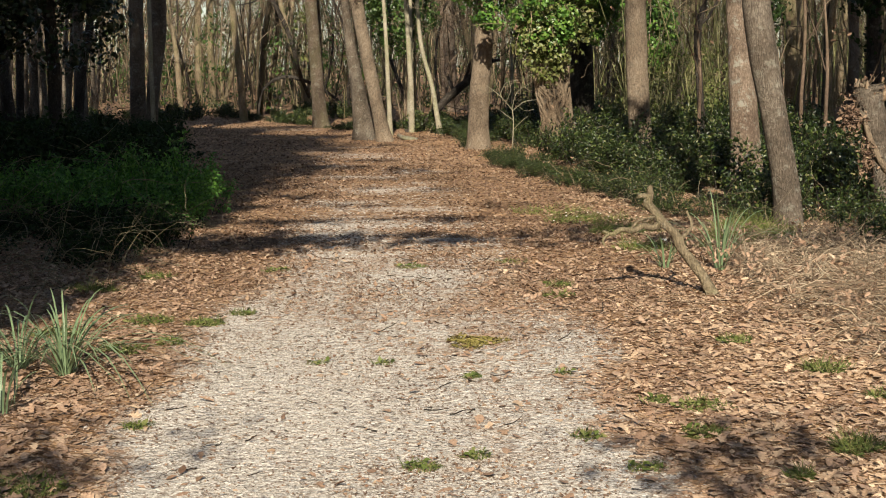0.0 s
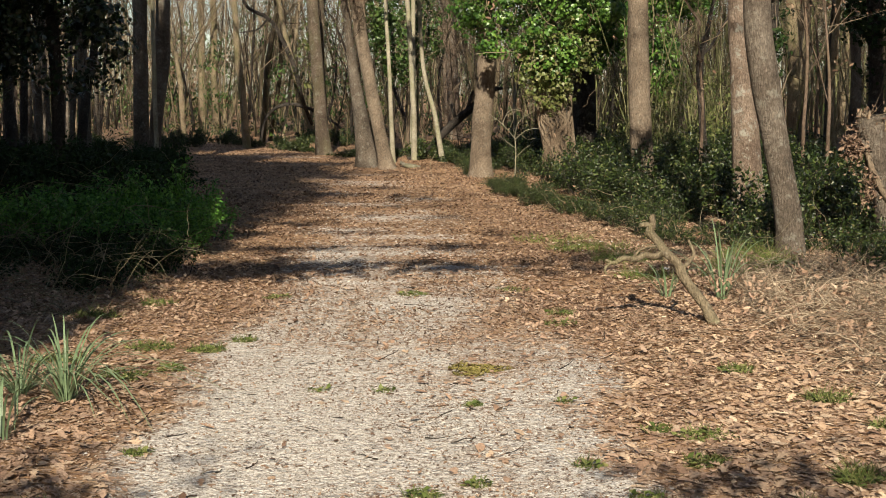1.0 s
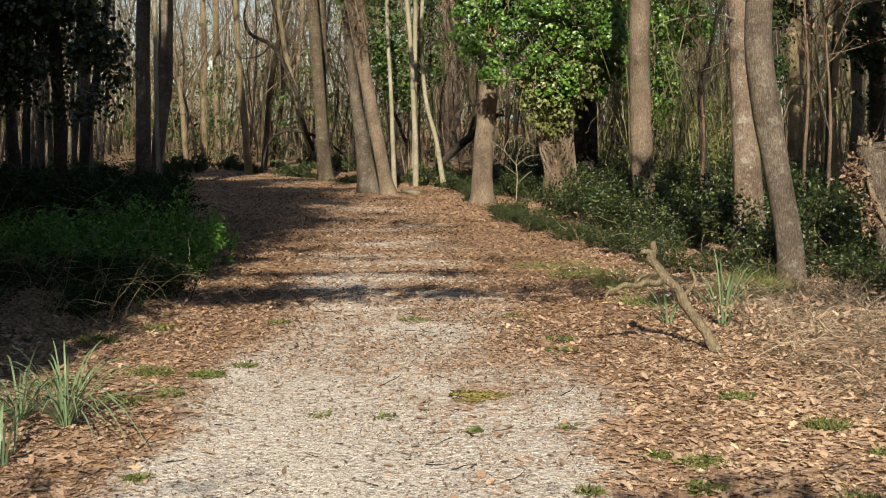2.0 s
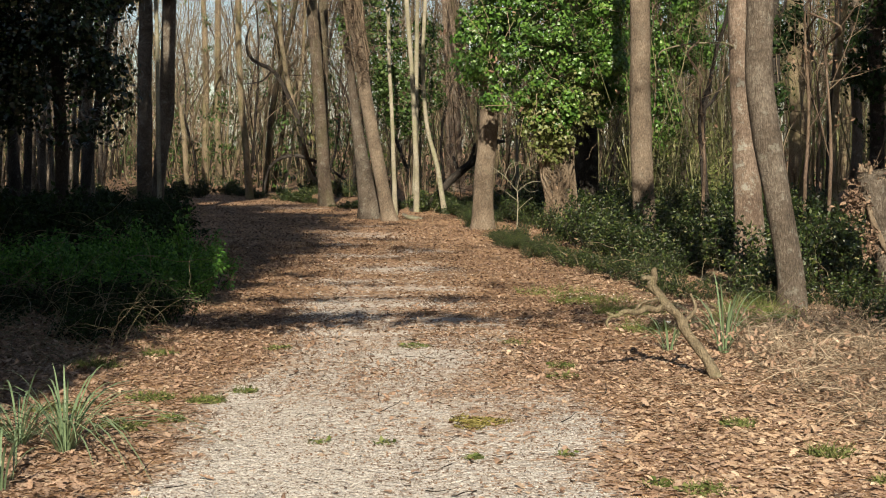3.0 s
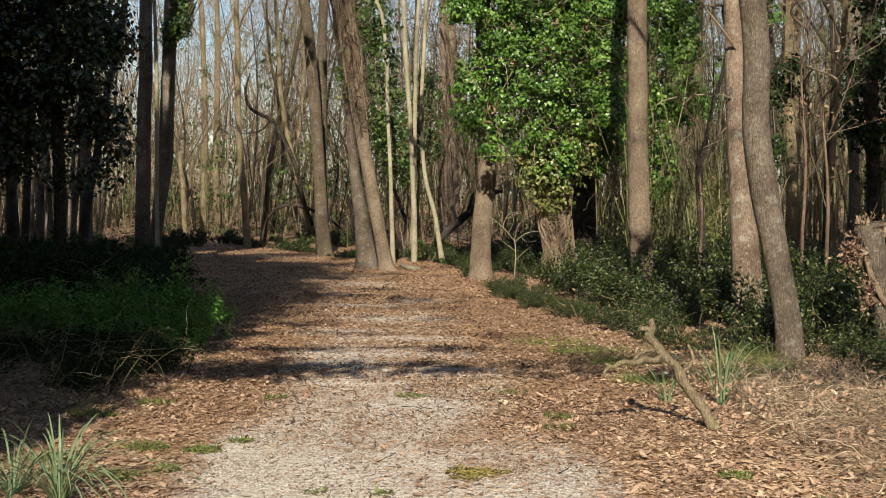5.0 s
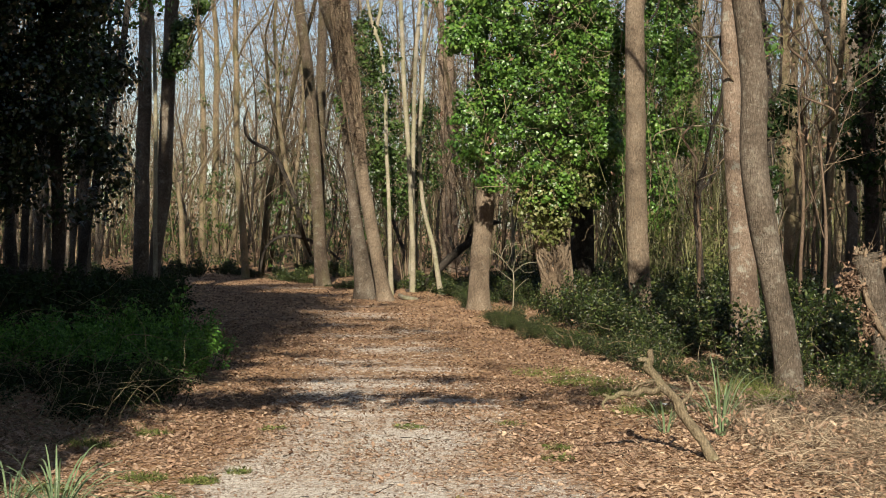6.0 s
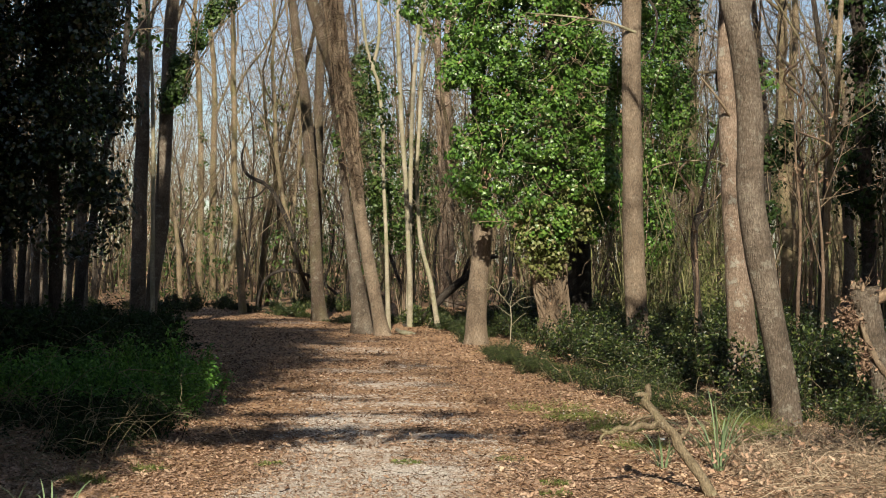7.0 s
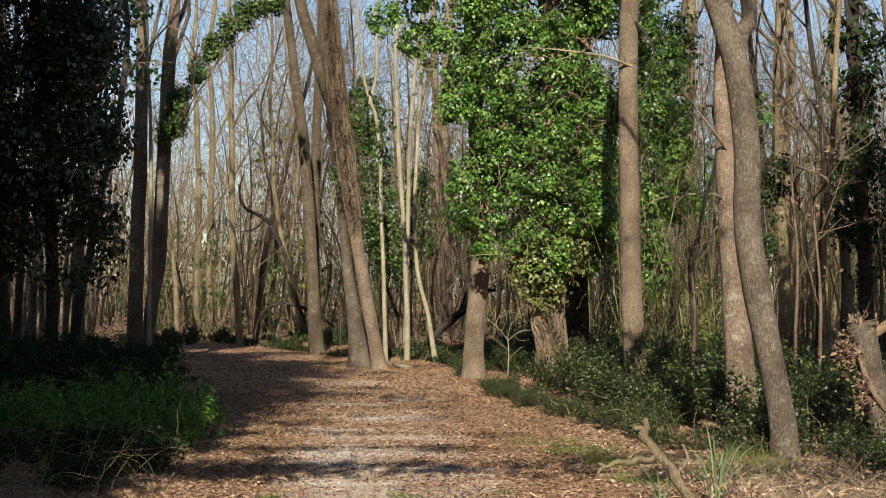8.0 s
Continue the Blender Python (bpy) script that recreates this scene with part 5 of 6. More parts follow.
def understorey(name, label, count, y0, y1, top, wide, clumps, size, material):
    """Clumps of evergreen growth low down between the far trunks."""
    bag = Bag()
    y = rng.uniform(y0, y1, count)
    x = rng.uniform(-1, 1, count) * (0.36 * y + 2)
    keep = (np.abs(x - path_middle(y)) > 2.4) | (y > 50)
    x, y = x[keep], y[keep]
    h = top * y * rng.uniform(0.15, 1.0, len(x)) ** 1.6
    foliage(bag, np.stack([x, y, h * 0.5, wide * rng.uniform(0.5, 1.3, len(x)), np.full(len(x), 0.7), h * 0.5 + 0.15], 1), rng, clumps, 14, SMALL_LEAVES, size, clump_size=0.4, gaps=0.4, gap_scale=0.9)
    stuff(name, bag, material, label, "undergrowth")


understorey("far_undergrowth", "low dark green undergrowth deep in the wood", 420, 41, 70, 0.012, 0.9, 1500, 0.13, SHRUB)
understorey("far_hollies", "dark evergreen hollies standing deep in the wood", 230, 58, 98, 0.085, 1.1, 3600, 0.20, IVY_DARK)
understorey("far_dry_growth", "brown dry leaves held on far saplings", 160, 55, 98, 0.10, 1.3, 2000, 0.16, LITTER_MATTED)

# The wood all round, out of the camera's way.
bag, crown = Bag(), Bag()
a = rng.uniform(0, 6.28, 900)
d = rng.uniform(32, 62, 900)
x, y = d * np.cos(a), d * np.sin(a)
keep = (np.abs(x) > 0.4 * y + 9) | (y < 0)
x, y = x[keep], y[keep]
n = len(x)
p, r = sprays(np.stack([x, y, np.full(n, -0.1)], 1), np.stack([rng.normal(0, 0.05, n), rng.normal(0, 0.05, n), np.ones(n)], 1), rng.uniform(10, 15, n), rng.uniform(0.08, 0.2, n), 6, rng)
bag.tubes(p, r, 5)
foliage(crown, np.stack([x, y, rng.uniform(4, 11, n), np.full(n, 1.6), np.full(n, 1.6), rng.uniform(2, 4, n)], 1), rng, 2600, 12, SMALL_LEAVES, 0.8, clump_size=1.1)
stuff("outer_wood", bag, BARK_FAR, "trunks of the wood all round", "trees")
stuff("outer_wood_foliage", crown, EVERGREEN, "evergreen foliage of the wood all round", "trees")


def far_ivy(count, clumps, material, label):
    """Ivy columns on trunks deep in the wood."""
    bag = Bag()
    y = rng.uniform(36, 78, count)
    x = rng.uniform(-1, 1, count) * (0.36 * y + 1)
    keep = (np.abs(x - path_middle(y)) > 2.5) | (y > 50)
    x, y = x[keep], y[keep]
    n = len(x)
    foliage(bag, np.stack([x, y, y * rng.uniform(0.02, 0.16, n), rng.uniform(0.2, 0.5, n), np.full(n, 0.3), rng.uniform(0.8, 2.6, n)], 1), rng, clumps, 16, SMALL_LEAVES, 0.13, clump_size=0.28)
    stuff("far_ivy", bag, material, label, "ivy")


# Shaded and sunlit ivy differ here by leaf colour alone.
far_ivy(80, 900, IVY_DARK, "far ivy with shade put into its dark green")
far_ivy(80, 1000, IVY_PALE, "far ivy with sunlight put into its yellow-green")


# ---------------------------------------------------------------- litter, gravel
rng = np.random.default_rng(77)


def spread(count, y0, y1, wide=0.40, power=1.0):
    y = np.sqrt(rng.uniform(y0 ** 2, y1 ** 2, count))
    x = rng.uniform(-1, 1, count) * (wide * y + 0.5)
    return x, y


def litter(name, label, count, y0, y1, shapes, size, tilt, material, want, lift=0.012):
    x, y = spread(count, y0, y1)
    keep = rng.uniform(0, 1, count) < want(x, y)
    x, y = x[keep], y[keep]
    n = len(x)
    pile = rng.uniform(0, 1, n) ** 2
    at = np.stack([x, y, lie(x, y) + lift * (0.3 + 1.6 * pile)], 1)
    normal = rng.normal(0, tilt, (n, 3)) + (0, 0, 1)
    bag = Bag()
    for k, shape in enumerate(shapes):
        m = np.arange(n) % len(shapes) == k
        bag.scatter(shape, at[m], turns(normal[m], rng.uniform(0, 6.28, m.sum())), size * rng.uniform(0.55, 1.3, m.sum()))
    return stuff(name, bag, material, label, "leaf litter")


def off_gravel(x, y):
    return np.clip(1.0 - 1.35 * gravel_at(x, y) + 0.5 * (vnoise(x * 5, y * 3, 44) - 0.5), 0.02, 1) * (0.45 + 0.7 * fbm(x * 0.9, y * 0.9, 31))


verge = lambda x, y: smooth(0.75, 1.5, x - 0.25 * smooth(7, 12, y) + 0.9 * (fbm(x * 1.4, y * 1.0, 83) - 0.5)) * (0.6 + 0.4 * smooth(0.4, 0.6, fbm(x * 0.8, y * 0.7, 84)))
whole = lambda x, y: off_gravel(x, y) * (1 - 0.75 * smooth(7.5, 14, y)) * (1 - 0.6 * smooth(0.9, 1.7, x))
litter("leaf_litter", "dry brown lobed oak leaves covering the verge", 17000, 4.3, 8, OAK_LEAVES, 0.056, 0.2, LITTER, whole, 0.004)
litter("leaf_litter", "dry brown oak leaves lying on the verge", 46000, 8, 13, OAK_COARSE, 0.042, 0.28, LITTER, whole, 0.004)
litter("leaf_litter", "crumbled brown leaf fragments under whole leaves", 90000, 4.3, 10, SCRAPS, 0.030, 0.2, LITTER, off_gravel, 0.003)
litter("leaf_litter", "dry brown oak leaves on the woodland floor", 120000, 9.0, 21, SCRAPS, 0.036, 0.4, LITTER_MATTED, off_gravel, 0.008)
litter("leaf_litter", "pale tan leaf scraps among the darker litter", 90000, 9.0, 26, SCRAPS, 0.034, 0.4, LITTER, lambda x, y: off_gravel(x, y) * (0.35 + 0.65 * smooth(0.42, 0.62, fbm(x * 0.9, y * 0.7, 61))), 0.009)
litter("leaf_litter", "brown leaf litter farther along the track", 80000, 20, 42, SCRAPS, 0.046, 0.4, LITTER_MATTED, off_gravel, 0.010)
litter("leaf_litter", "scattered curled leaves along the track", 40000, 11, 36, PLAIN_LEAVES, 0.036, 0.5, LITTER_MATTED, lambda x, y: 0.8 * off_gravel(x, y), 0.012)
litter("leaf_litter", "dark rotted leaves along the track", 40000, 10, 36, PLAIN_LEAVES, 0.040, 0.4, CRUMBS, lambda x, y: 0.9 * off_gravel(x, y) * smooth(0.4, 0.6, fbm(x * 0.7, y * 0.9, 66)), 0.010)
litter("leaf_litter", "pale tan oak leaves on the sunlit verge", 15000, 4.6, 8, OAK_LEAVES, 0.054, 0.2, PALE_LITTER, verge, 0.005)
litter("leaf_litter", "tan oak leaves along the sunlit verge", 38000, 8, 14, OAK_COARSE, 0.038, 0.24, PALE_LITTER, verge, 0.005)
litter("leaf_litter", "tan leaf scraps on the sunlit verge", 170000, 4.6, 16, SCRAPS, 0.030, 0.22, PALE_LITTER, verge, 0.004)
litter("leaf_crumbs", "broken leaf crumbs and bark chips on gravel", 90000, 4.3, 14, SCRAPS, 0.020, 0.40, CRUMBS, lambda x, y: 0.10 + 0.9 * smooth(0.45, 0.68, fbm(x * 1.6, y * 1.0, 12)), 0.004)
litter("leaf_crumbs", "fine reddish leaf crumbs strewn over gravel", 110000, 4.3, 11, SCRAPS, 0.014, 0.45, LITTER_MATTED, lambda x, y: 0.12 + 0.6 * smooth(0.4, 0.62, fbm(x * 2.2, y * 1.6, 93)), 0.004)
litter("leaf_crumbs", "dark crumbled bark and leaf on gravel", 80000, 5.5, 18, SCRAPS, 0.022, 0.45, CRUMBS, lambda x, y: 0.9 * smooth(0.46, 0.66, fbm(x * 0.9 + 7, y * 0.6, 23)), 0.004)
litter("leaf_crumbs", "brown leaf scraps along the track", 9000, 4.3, 20, PLAIN_LEAVES, 0.038, 0.3, LITTER_MATTED, lambda x, y: 0.04 + 0.7 * smooth(0.5, 0.75, fbm(x * 1.3, y * 0.8, 14)), 0.005)

x, y = spread(150000, 4.3, 12, 0.3)
keep = rng.uniform(0, 1, len(x)) < gravel_at(x, y) * 1.2 - 0.2
x, y = x[keep], y[keep]
bag = Bag()
big = rng.uniform(0, 1, len(x)) ** 5
for k, shape in enumerate(PEBBLES):
    m = np.arange(len(x)) % 4 == k
    q = m.sum()
    bag.scatter(shape, np.stack([x, y, lie(x, y) + 0.001], 1)[m], turns(rng.normal(0, 0.25, (q, 3)) + (0, 0, 1), rng.uniform(0, 6.28, q)), (0.007 + 0.015 * big)[m] )
x, y = spread(60000, 11, 24, 0.16)
keep = rng.uniform(0, 1, len(x)) < gravel_at(x, y) * 1.1 - 0.12
x, y = x[keep], y[keep]
bag.scatter(PEBBLES[1], np.stack([x, y, lie(x, y) + 0.001], 1), turns(rng.normal(0, 0.25, (len(x), 3)) + (0, 0, 1), rng.uniform(0, 6.28, len(x))), rng.uniform(0.014, 0.030, len(x)))
stuff("gravel", bag, PEBBLE, "pale limestone gravel scattered over the track", "gravel", False)

x, y = spread(480, 4.4, 13)
n = len(x)
a = rng.uniform(0, 6.28, n)
p, r = sprays(np.stack([x, y, lie(x, y) + 0.006], 1), np.stack([np.cos(a), np.sin(a), rng.normal(0, 0.05, n)], 1), rng.uniform(0.03, 0.16, n), rng.uniform(0.0015, 0.004, n), 6, rng, 0.0, 0.2)
p[:, :, 2] = np.maximum(p[:, :, 2], lie(p[:, :, 0], p[:, :, 1]) + 0.003)
bag = Bag()
bag.tubes(p, r, 4)
stuff("fallen_twigs", bag, BARK_DARK, "small fallen twigs on gravel and leaves", "twigs")


x, y = spread(9000, 4.8, 14)
keep = (x > 0.9 + 0.6 * fbm(x * 2, y * 2, 71)) & (rng.uniform(0, 1, len(x)) < smooth(0.38, 0.6, fbm(x * 1.1, y * 0.9, 72)))
x, y = x[keep], y[keep]
n = len(x)
a = rng.uniform(0, 6.28, n)
p, r = sprays(np.stack([x, y, lie(x, y) + 0.012], 1), np.stack([np.cos(a), np.sin(a), rng.normal(0, 0.12, n)], 1), rng.uniform(0.04, 0.2, n), rng.uniform(0.0012, 0.0026, n), 5, rng, -0.1, 0.14)
p[:, :, 2] = np.maximum(p[:, :, 2], lie(p[:, :, 0], p[:, :, 1]) + 0.004)
bag = Bag()
bag.tubes(p, r, 3)
stuff("dry_straw", bag, STALK, "dry straw-coloured grass stalks over leaf litter", "straw")

# ---------------------------------------------------------------- grass and plants
def strap_plant(name, label, x, y, count, length, width, seed, material=STRAP, upright=1.0):
    r = np.random.default_rng(seed)
    root = thing(name, x, y, label, "plant")
    for i in range(count):
        a = r.uniform(0, 6.28)
        k = 9
        t = np.linspace(0, 1, k)
        L = length * r.uniform(0.55, 1.1)
        out = r.uniform(0.1, 1.15) / upright
        d = np.stack([np.cos(a) * (out * t ** 1.4), np.sin(a) * (out * t ** 1.4), t * 1.05 - (0.15 + 0.55 * out) * t ** 3], 1) * L
        side = np.array([-np.sin(a), np.cos(a), 0]) * width
        w = (0.7 + 0.6 * t) * (1 - t ** 3) + 0.03
        base = np.array([np.cos(a), np.sin(a), 0]) * r.uniform(0.01, 0.05)
        mid = d + base
        mid[:, 2] = np.maximum(mid[:, 2], 0.01)
        keel = np.array([0, 0, -0.35 * width])
        v = np.concatenate([mid - side * w[:, None], mid + keel * w[:, None], mid + side * w[:, None]])
        j = np.arange(k - 1)
        bag = Bag()
        bag.add(v, np.concatenate([np.stack([j, j + 1, k + j + 1, k + j], 1), np.stack([k + j, k + j + 1, 2 * k + j + 1, 2 * k + j], 1)]))
        part("leaf", bag, material, root)
    return root


strap_plant("strap_leaved_plant", "clump of grey-green strap-shaped leaves on leaf litter", -1.86, 6.75, 58, 0.56, 0.0056, 1, upright=0.62)
strap_plant("strap_leaved_plant", "small clump of grey-green strap leaves", -2.12, 6.85, 44, 0.52, 0.0056, 2, upright=0.55)
strap_plant("strap_leaved_plant", "few narrow grey-green strap leaves", -1.93, 5.95, 12, 0.42, 0.006, 3, upright=1.6)
strap_plant("strap_leaved_plant", "clump of green strap leaves beside a dead branch", 1.97, 9.95, 28, 0.74, 0.0062, 4, upright=1.1)
strap_plant("strap_leaved_plant", "young strap leaves behind a dead branch", 1.62, 10.2, 16, 0.36, 0.007, 5)


def grass_tuft(label, x, y, wide, count, tall, seed, material=GRASS):
    r = np.random.default_rng(seed)
    root = new("grass_tuft")
    root.location = (x, y, float(lie(x, y)))
    tagged(root, label, "grass", "grass tufts")
    a = r.uniform(0, 6.28, count)
    rad = wide * np.sqrt(r.uniform(0, 1, count))
    st = np.stack([rad * np.cos(a), rad * np.sin(a) * 0.8, np.full(count, -0.005)], 1)
    p, q = sprays(st, np.stack([r.normal(0, 0.6, count), r.normal(0, 0.6, count), np.ones(count)], 1), tall * r.uniform(0.4, 1.2, count), np.full(count, 0.0028), 5, r, -0.9, 0.12)
    b = Bag()
    b.tubes(p, q, 3)
    part("turf", b, material, root)
    m = count // 2
    a = r.uniform(0, 6.28, m)
    rad = wide * np.sqrt(r.uniform(0, 1, m))
    b = Bag()
    b.scatter(SMALL_LEAVES[0], np.stack([rad * np.cos(a), rad * np.sin(a) * 0.8, r.uniform(0.004, 0.02, m)], 1), turns(r.normal(0, 0.4, (m, 3)) + (0, 0, 1), r.uniform(0, 6.28, m)), 0.03 * r.uniform(0.6, 1.4, m))
    part("small_leaves", b, material, root)
    return root


TUFTS = [(-0.09, 5.11, 0.07, 60, 0.05), (0.57, 5.55, 0.06, 50, 0.05), (0.13, 6.63, 0.04, 30, 0.05), (0.58, 6.7, 0.04, 30, 0.04), (0.93, 6.1, 0.06, 40, 0.04), (0.12, 5.25, 0.05, 40, 0.04), (-0.32, 6.95, 0.05, 30, 0.03),
         (-0.65, 6.98, 0.05, 30, 0.03), (-1.42, 8.15, 0.10, 90, 0.06), (-1.25, 8.5, 0.08, 70, 0.05), (-1.75, 8.2, 0.12, 90, 0.05), (-1.5, 7.55, 0.06, 50, 0.05), (-2.38, 9.3, 0.16, 160, 0.08), (-2.05, 9.9, 0.10, 90, 0.06), (-1.75, 7.4, 0.13, 90, 0.05),
         (0.75, 9.1, 0.12, 90, 0.05), (0.78, 9.5, 0.1, 80, 0.06), (0.5, 10.6, 0.14, 60, 0.04), (-0.25, 10.4, 0.12, 70, 0.04), (-1.25, 10.2, 0.1, 60, 0.04), (1.36, 13.3, 0.35, 260, 0.10), (1.1, 14.2, 0.35, 220, 0.08), (1.62, 12.4, 0.3, 240, 0.12), (1.65, 11.2, 0.25, 220, 0.12),
         (2.62, 12.1, 0.22, 320, 0.17), (2.45, 11.8, 0.18, 220, 0.14), (2.7, 11.6, 0.25, 260, 0.16), (2.35, 11.3, 0.16, 140, 0.13), (2.2, 11.3, 0.16, 110, 0.11), (1.86, 6.7, 0.10, 90, 0.07), (1.55, 7.4, 0.08, 70, 0.05), (1.95, 6.1, 0.06, 40, 0.06), (1.6, 5.3, 0.09, 100, 0.08), (1.3, 5.0, 0.05, 40, 0.05), (-1.55, 4.95, 0.15, 140, 0.05), (-1.3, 5.75, 0.06, 50, 0.05), (1.12, 6.0, 0.1, 70, 0.05), (1.05, 5.6, 0.08, 60, 0.05), (0.75, 5.1, 0.07, 60, 0.04), (-2.2, 7.8, 0.12, 90, 0.06)]
for i, (x, y, w, c, h) in enumerate(TUFTS):
    grass_tuft("small tuft of fresh grass in gravel" if abs(x + 0.3) < 1.1 else "patch of green grass among fallen leaves", x, y, w * (1.0 if abs(x + 0.3) < 1.1 else 1.15), int(c * (1.2 if abs(x + 0.3) < 1.1 or y > 11 else 2.0)), h * (1.0 if abs(x + 0.3) < 1.1 else 1.2), 600 + i, VERGE_GRASS if x > 1.0 and y > 10 else GRASS)

moss = Bag()
n = 1500
a, d = rng.uniform(0, 6.28, n), rng.uniform(0, 1, n) ** 0.62
d = d * (1 + 0.25 * np.sin(3 * a + 1) + 0.15 * np.sin(7 * a))
x, y = 0.16 + 0.15 * d * np.cos(a), 7.5 + 0.19 * d * np.sin(a)
keep = vnoise(x * 22, y * 22, 4) > 0.30 * d
x, y, n = x[keep], y[keep], int(keep.sum())
moss.scatter(SMALL_LEAVES[0], np.stack([x, y, lie(x, y) + rng.uniform(0.002, 0.009, n)], 1), turns(unit(n, rng) * 0.5 + (0, 0, 1), rng.uniform(0, 6.28, n)), rng.uniform(0.010, 0.024, n))
MOSS = leafy("moss", ((0.1, (0.122, 0.106, 0.0306)), (0.5, (0.184, 0.158, 0.0459)), (0.9, (0.255, 0.216, 0.0816))), 0.95, 0.1, 0.0)
tagged(new("moss_patch", moss.mesh("moss_patch", MOSS)), "flat olive moss patch on gravel", "moss")


# ---------------------------------------------------------------- dead wood
def stick(name, label, category, x, y, lines, material, sides=10):
    root = thing(name, x, y, label, category)
    main = root
    for i, line in enumerate(lines):
        c = curve(line, 40)
        bag = Bag()
        bag.tubes(c[:, :3], c[:, 3], sides, 0.22)
        ob = part("branch" if i else "main_limb", bag, material, main)
        main = main if i else ob
    return root


stick("dead_branch", "crooked dead oak branch leaning over the verge", "branch", 1.73, 8.97, [
    [(0.03, 0, -0.05, 0.042), (-0.03, 0.03, 0.06, 0.039), (-0.055, 0.03, 0.11, 0.034), (-0.12, 0.06, 0.20, 0.035), (-0.18, 0.08, 0.28, 0.032), (-0.205, 0.1, 0.33, 0.037), (-0.235, 0.1, 0.39, 0.028), (-0.31, 0.14, 0.455, 0.033), (-0.35, 0.18, 0.52, 0.028), (-0.395, 0.2, 0.575, 0.031), (-0.375, 0.2, 0.62, 0.022), (-0.38, 0.22, 0.665, 0.020), (-0.365, 0.22, 0.69, 0.012)],
    [(-0.375, 0.2, 0.615, 0.020), (-0.42, 0.2, 0.625, 0.017), (-0.465, 0.19, 0.62, 0.014)],
    [(-0.31, 0.14, 0.455, 0.026), (-0.37, 0.13, 0.425, 0.020), (-0.44, 0.12, 0.435, 0.022), (-0.50, 0.1, 0.41, 0.018), (-0.58, 0.1, 0.415, 0.019), (-0.64, 0.1, 0.385, 0.015), (-0.70, 0.1, 0.405, 0.009)],
    [(-0.66, 0.1, 0.39, 0.012), (-0.70, 0.09, 0.35, 0.008), (-0.69, 0.08, 0.31, 0.005)],
    [(-0.52, 0.1, 0.41, 0.011), (-0.47, 0.1, 0.47, 0.008), (-0.36, 0.1, 0.50, 0.005)],
    [(-0.2, 0.1, 0.34, 0.017), (-0.12, 0.13, 0.43, 0.012), (-0.15, 0.15, 0.53, 0.007)]], DEADWOOD, 12)
stick("fallen_stick", "pale fallen stick at the edge of the track", "branch", -0.82, 28.4, [[(-0.1, 0.1, 0.10, 0.03), (0.0, 0, 0.05, 0.045), (0.18, -0.05, 0.02, 0.05), (0.3, -0.1, 0.01, 0.03)]], BARK_PALE, 8)
stick("dead_snag", "short pale dead sapling stem behind the ivy-covered tree", "tree stump", 1.45, 30, [[(0, 0, -0.1, 0.04), (0.02, 0, 0.9, 0.034), (0.0, 0, 1.6, 0.03), (0.03, 0, 2.05, 0.022)]], BARK_PALE, 8)
stick("fallen_log", "dark forked fallen limb among saplings", "branch", 0.35, 31, [[(-0.6, 0, 0.35, 0.06), (-0.2, 0, 0.75, 0.09), (0.2, 0, 1.1, 0.08), (0.55, 0, 1.45, 0.06), (0.9, 0, 1.55, 0.03)], [(-0.1, 0, 0.8, 0.05), (-0.25, 0.1, 1.2, 0.03)], [(0.1, 0, 1.0, 0.05), (0.25, 0, 1.5, 0.025)], [(-0.6, 0, 0.35, 0.06), (-0.9, 0.1, 0.1, 0.05), (-1.2, 0.1, -0.02, 0.05)]], BARK_DARK, 8)
stick("fallen_limb", "dark arching fallen limb across the far floor", "branch", -4.0, 41, [[(-1.4, 0, 0, 0.03), (-1.2, 0, 0.8, 0.042), (-0.6, 0, 1.15, 0.054), (0.2, 0, 0.95, 0.048), (0.9, 0, 0.5, 0.036), (1.3, 0, 0, 0.03)]], BARK_DARK, 8)
stick("bare_shrub", "pale leafless twiggy shrub at the track's edge", "shrub", 1.12, 23, [
    [(0, 0, -0.03, 0.010), (0.02, 0, 0.5, 0.009), (0.0, 0, 0.75, 0.007)], [(0, 0, 0.72, 0.007), (-0.2, 0, 0.95, 0.006), (-0.42, 0.05, 1.12, 0.004)], [(0.0, 0, 0.7, 0.006), (0.2, 0, 0.85, 0.005), (0.4, 0, 0.88, 0.003)],
    [(0, 0, 0.75, 0.006), (0.08, 0, 1.0, 0.0045), (0.3, 0, 1.15, 0.003)], [(-0.2, 0, 0.95, 0.0045), (-0.1, 0, 1.15, 0.004), (0.1, 0, 1.2, 0.0025)], [(-0.3, 0, 1.03, 0.004), (-0.45, 0, 1.0, 0.003), (-0.55, 0, 1.08, 0.002)],
    [(0.1, 0, 0.78, 0.004), (0.22, 0.1, 0.7, 0.003), (0.36, 0.1, 0.72, 0.002)], [(0.02, 0, 0.55, 0.005), (-0.15, -0.1, 0.68, 0.004), (-0.3, -0.1, 0.8, 0.002)], [(-0.1, 0, 0.84, 0.004), (-0.02, 0, 1.05, 0.003), (-0.08, 0, 1.28, 0.002)],
    [(0.15, 0, 1.06, 0.003), (0.2, 0, 1.22, 0.0025), (0.34, 0, 1.3, 0.002)], [(0.02, 0, 0.4, 0.005), (0.16, -0.1, 0.55, 0.004), (0.26, -0.1, 0.62, 0.002)]], BARK_PALE, 6)

